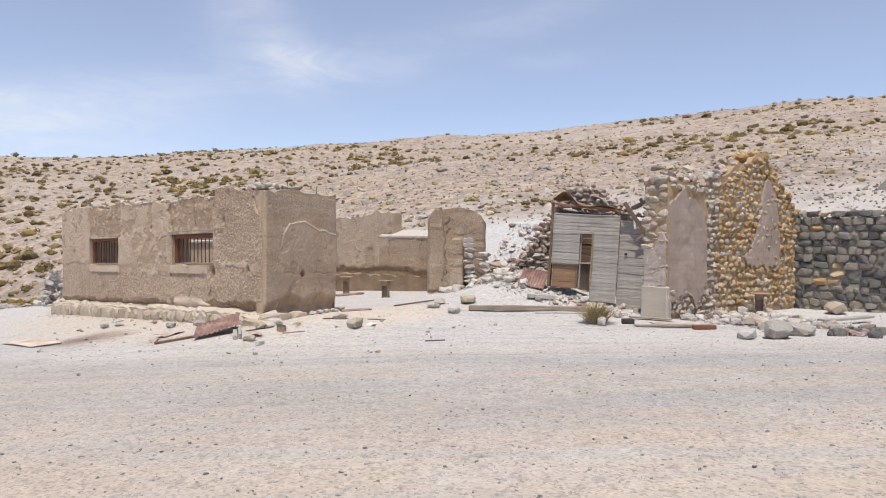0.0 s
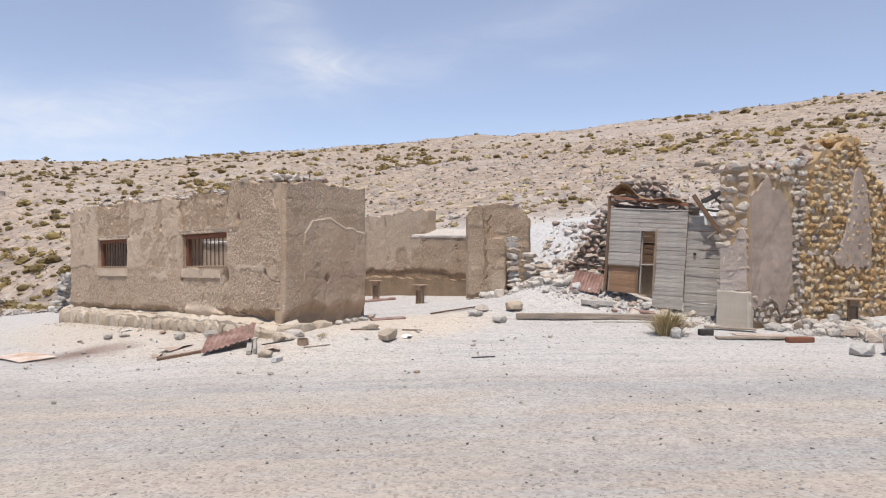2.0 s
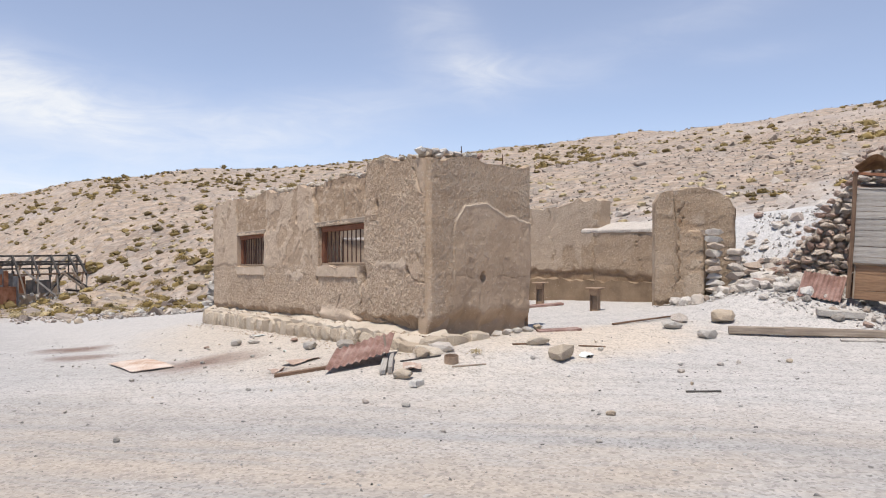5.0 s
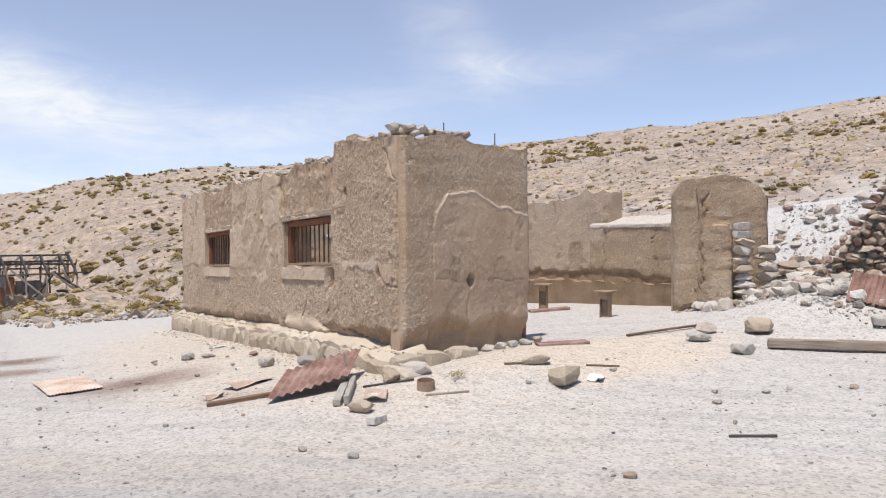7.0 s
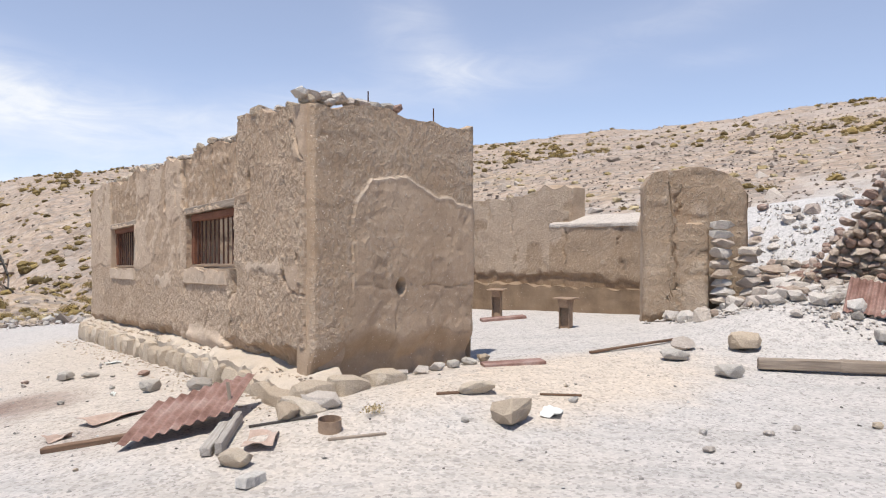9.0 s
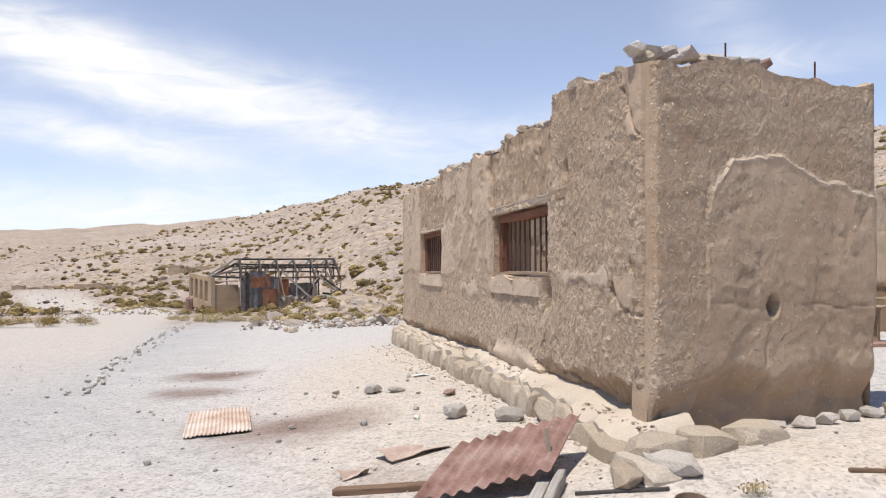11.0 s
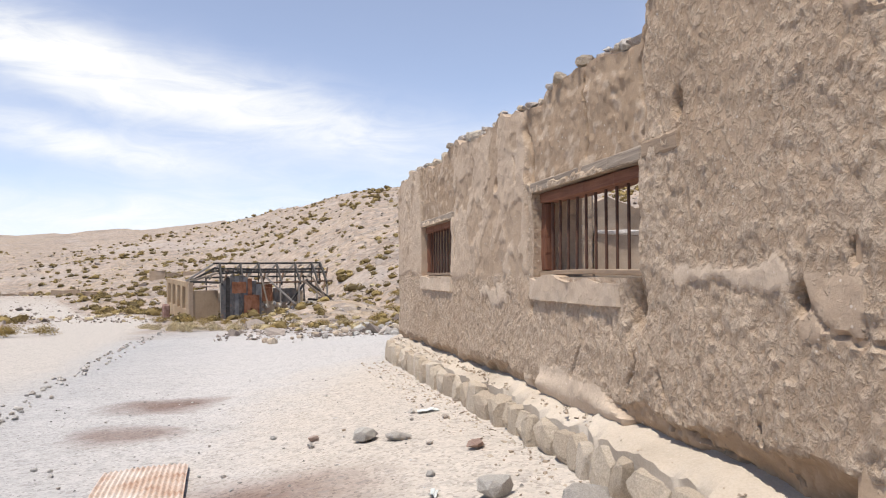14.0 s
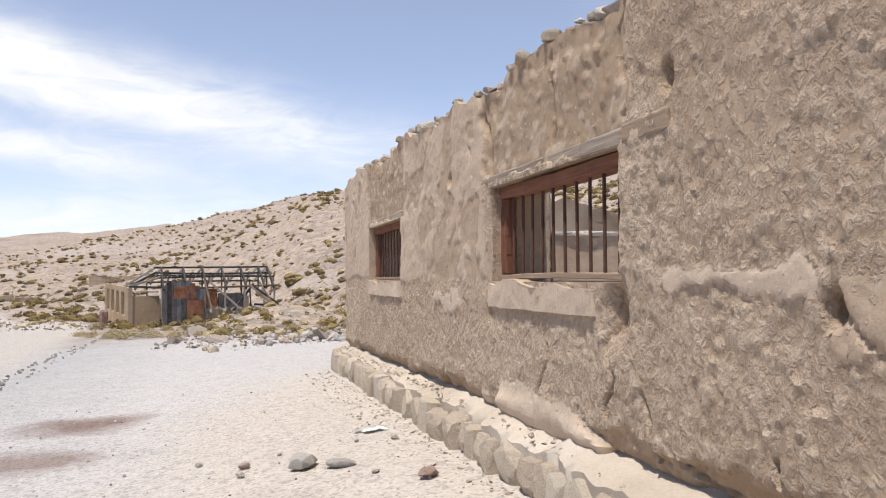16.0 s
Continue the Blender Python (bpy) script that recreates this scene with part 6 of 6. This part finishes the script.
for i, (x, y, s) in enumerate(((12.6, 53.0, 1.7), (9.2, 48.0, 1.1), (7.2, 47.0, 0.9), (14.5, 60.0, 1.6), (16.0, 66, 2.0), (11.5, 45.0, 0.7), (19.0, 70, 1.8), (13.2, 41.5, 1.3), (4.6, 52.5, 1.2), (3.4, 54.5, 1.3), (5.6, 53, 1.2),
                                (33.0, 30.0, 1.5), (30.5, 32.5, 1.4), (29.0, 34.0, 1.5), (36.0, 9.5, 1.4), (37.0, 6.3, 1.0), (33.0, 15.5, 1.2), (31.0, 20.0, 1.0), (-2.4, 46.5, 1.6), (-3.6, 45.6, 1.7), (-4.8, 45.0, 1.6), (-4.2, 47.6, 1.5), (-5.9, 46, 1.5), (2.2, 58, 1.4), (0.4, 60, 1.4), (26.8, 31.5, 1.4), (27.8, 33.2, 1.2))):
    tagged(link("scrub_bush", shrubs[i % 3], None, Matrix.LocRotScale((x, y, gz(x, y) - 0.05), Euler((0, 0, i * 1.7)), (s, s, s * 0.75))), "low yellow-green desert shrub on the stony slope", "shrub", "desert shrubs")

straw = [bush_mesh("grass_clump", M_STRAW, 930 + i, 1100, 0.05) for i in range(2)]
for i, (x, y, s) in enumerate(((2.6, 47.5, 1.0), (3.5, 46.2, 1.2), (4.4, 47.0, 1.1), (5.3, 45.6, 1.2), (1.6, 49.5, 0.9), (3.0, 50.5, 1.0), (6.3, 47.6, 0.8), (10.6, 50.5, 1.0), (11.6, 48.6, 0.9), (2.0, 53.0, 0.9), (0.9, 51.0, 0.8), (9.6, 52.6, 0.8))):
    tagged(link("grass_clump", straw[i % 2], None, Matrix.LocRotScale((x, y, gz(x, y) - 0.05), Euler((0, 0, i * 2.1)), (s, s, s * 0.85))), "dry straw-yellow grass clump at the yard's edge", "grass", "dry grass clumps")

# pebbles over the yard
peb = []
for _ in range(30000):
    r = 1.2 + 26 * rs.rand() ** 1.1
    b = rs.uniform(-25, 95)
    x, y = r * math.sin(radians(b)), r * math.cos(radians(b))
    if 9.2 < x < 18.4 and 14.2 < y < 26.4:
        continue
    peb.append((x, y, gz(x, y) + 0.003, 0.007 + min(0.045, 0.007 * rs.pareto(1.7))))
tagged(link("pebbles", scatter_mesh("pebbles", M_PEB, peb, 51, 8, 0.6)), "loose gravel and pebbles over the yard", "gravel", kind="stuff")


# ---------- burnt-out building down the track ----------
def far_building():
    o = Vector((1.9, 62.0, 0))
    yaw = 15
    zb = gz(1.9, 62.0) - 0.15
    B = Matrix.Translation((o.x, o.y, zb)) @ Matrix.Rotation(radians(yaw), 4, "Z")
    fb = empty("ruined_building", B @ Matrix.Diagonal((0.76, 0.9, 1.08, 1)), "burnt-out building with charred roof frame, adobe front and rusty sheeting", "building")
    # adobe front with four window openings, receding down the track
    y = 0.3
    for k in range(5):
        link("wall", from_bm("wall", box_bm((-0.18, y, 0), (0.18, y + 1.0, 2.35), 0.02, 0.02), M_OCHRE), fb)
        if k < 4:
            link("wall", from_bm("wall", box_bm((-0.17, y + 1.0, 0), (0.17, y + 2.4, 0.7), 0.02, 0.01), M_OCHRE), fb)
            link("lintel", from_bm("lintel", box_bm((-0.17, y + 1.0, 2.05), (0.17, y + 2.4, 2.35), 0.02, 0.01), M_OCHRE), fb)
        y += 2.4
    link("wall", from_bm("wall", box_bm((0.19, -0.1, 0), (2.25, 0.14, 1.85), 0.02, 0.02), M_OCHRE), fb)
    link("post", from_bm("post", box_bm((-0.19, -0.15, 0), (0.19, 0.3, 2.35), 0.02, 0.02), M_ADOBE), fb)
    link("drum", from_bm("drum", box_bm((-1.7, 3.2, 0), (-1.1, 3.8, 0.95), 0.1), M_RUST), fb)
    # blackened shed front of upright sheets
    for k in range(9):
        x0 = 2.3 + k * 0.37
        h = (2.45, 2.6, 2.75, 2.7, 2.75, 2.65, 2.55, 2.4, 2.2)[k]
        mat = (M_SHEETK, M_WOODK, M_SHEETK, M_SHEETG, M_SHEETK, M_SHEETG, M_REDRUST, M_SHEETK, M_SHEETG)[k]
        corr = from_bm("sheet", box_bm((x0, -0.9 + 0.03 * (k % 2), 0), (x0 + 0.38, -0.87 + 0.03 * (k % 2), h), 0.004, 0.012, 3, k), mat)
        link("sheet", corr, fb)
    link("sheet", from_bm("sheet", box_bm((4.2, -1.0, 0.25), (5.5, -0.96, 1.55), 0.004, 0.02, 2), M_REDRUST), fb)
    link("sheet", from_bm("sheet", box_bm((3.2, -0.95, 1.7), (4.4, -0.92, 2.35), 0.004, 0.02, 2), M_REDRUST), fb)
    link("wall", from_bm("wall", box_bm((5.6, -0.6, 0), (11.6, -0.2, 1.0), 0.03, 0.05, 8), M_MORTAR), fb)
    link("wall", from_bm("wall", box_bm((2.5, 4.6, 0), (11.4, 4.8, 1.5), 0.03, 0.06, 6), M_MORTAR), fb)
    for p, q, zz, h, mat in ((5.6, 6.5, 0.9, 1.0, M_REDRUST), (6.5, 7.3, 0.7, 1.4, M_WOODO), (7.3, 8.3, 0.9, 1.1, M_REDRUST), (8.4, 10.6, 0.8, 0.9, M_SHEETK)):
        link("sheet", from_bm("sheet", box_bm((p, 4.3, zz), (q, 4.36, zz + h), 0.01, 0.04, 3), mat), fb)
    # stones of the low front wall
    for k in range(90):
        S_GREY.place((rng.uniform(5.6, 11.8), -0.66 + rng.uniform(-.08, .08), rng.uniform(0.1, 1.05)), rng.uniform(0.22, 0.42), fb, "stone")
    # fallen roof: eaves, ridge and leaning trusses
    i = 300
    for x in (2.4, 4.2, 5.8, 7.5, 9.2, 10.8, 11.6):
        for yy, h in ((-0.7, 2.25), (4.6, 2.5)):
            timber("post", M_WOODK if i % 2 else M_WOODG, h * rng.uniform(.92, 1.05), 0.12, 0.12, fb, pose(x, yy, 0, 0, -90 + rng.uniform(-4, 4), 0), i)
            i += 1
        m, d = span((x, -0.9, 2.2), (x + 0.5, 2.0, 3.42))
        timber("rafter", M_WOODK, d, 0.14, 0.20, fb, m, i)
        m, d = span((x + 0.2, 4.8, 2.4), (x + 0.5, 2.0, 3.42))
        timber("rafter", M_WOODG if i % 3 else M_WOODK, d, 0.12, 0.14, fb, m, i + 1)
        m, d = span((x + 0.1, 0.2, 1.7), (x + 1.1, 1.6, 3.1))
        timber("brace", M_WOODB if i % 3 else M_WOODK, d, 0.12, 0.16, fb, m, i + 2)
        m, d = span((x + 0.5, 2.0, 2.0), (x + 0.5, 2.0, 3.4))
        timber("strut", M_WOODK, d, 0.10, 0.10, fb, m, i + 3)
        i += 4
    for yy, zz in ((-0.7, 2.25), (4.6, 2.5), (2.0, 3.45), (0.6, 2.86), (3.3, 2.95), (1.3, 3.15)):
        timber("wall_plate", M_WOODK if zz > 2.3 else M_WOODB, 9.9, 0.10, 0.11, fb, pose(2.3, yy, zz, 0, rng.uniform(-1.0, 1.0), 0), i)
        i += 1
    for p, q, mat in (((9.3, -1.2, 2.4), (11.9, -1.6, 0.8), M_WOODP), ((9.7, -1.2, 2.3), (12.4, -1.4, 0.9), M_WOODK), ((10.2, -1.1, 2.6), (11.6, -1.5, 0.8), M_WOODP), ((9.8, -1.0, 1.2), (12.8, -1.2, 1.0), M_WOODK), ((5.6, -1.1, 2.7), (6.2, -1.3, 0.8), M_WOODP), ((6.1, -1.0, 2.6), (8.6, -1.5, 0.9), M_WOODG), ((8.0, -1.0, 0.9), (10.2, 0.2, 2.4), M_WOODK), ((-0.2, 0.6, 2.35), (2.4, 0.4, 2.9), M_WOODP), ((0.2, 1.6, 2.35), (2.4, 1.4, 3.2), M_WOODK), ((0.1, 2.8, 2.35), (2.4, 2.4, 3.4), M_WOODG), ((0.0, 0.2, 2.4), (2.4, -0.3, 2.3), M_WOODK)):
        m, d = span(p, q)
        timber("fallen_beam", mat, d, 0.15, 0.13, fb, m, i)
        i += 1
    bm = box_bm((0.3, 0.0, 2.05), (2.2, 1.6, 2.1), 0.01, 0.04, 4, 7)
    link("roof_sheet", from_bm("roof_sheet", bm, M_PINK), fb, None, "collapsed pinkish roof sheet")


far_building()


def far_ruin(x, y, w, h, yaw, mat):
    r = empty("distant_ruin", pose(x, y, gz(x, y) - 0.3, 0, 0, yaw), "low roofless reddish adobe ruin far down the valley", "ruin", "distant ruins")
    for k in range(4):
        link("wall", from_bm("wall", box_bm((k * w / 4, -0.3, 0), ((k + 1) * w / 4 - 0.15, 0.3, h * (1, 0.8, 0.95, 0.7)[k]), 0.05, 0.1, 2, k), mat), r)
    link("wall", from_bm("wall", box_bm((0, 0.3, 0), (0.6, 6, h * 0.9), 0.05, 0.1, 3, 9), mat), r)


far_ruin(-21.0, 118.0, 14.0, 1.5, 12, M_ADOBE)
far_ruin(-10.0, 125.0, 9.0, 1.7, 8, M_ADOBE)
far_ruin(-32.0, 128.0, 8.0, 1.4, 16, M_ADOBE)
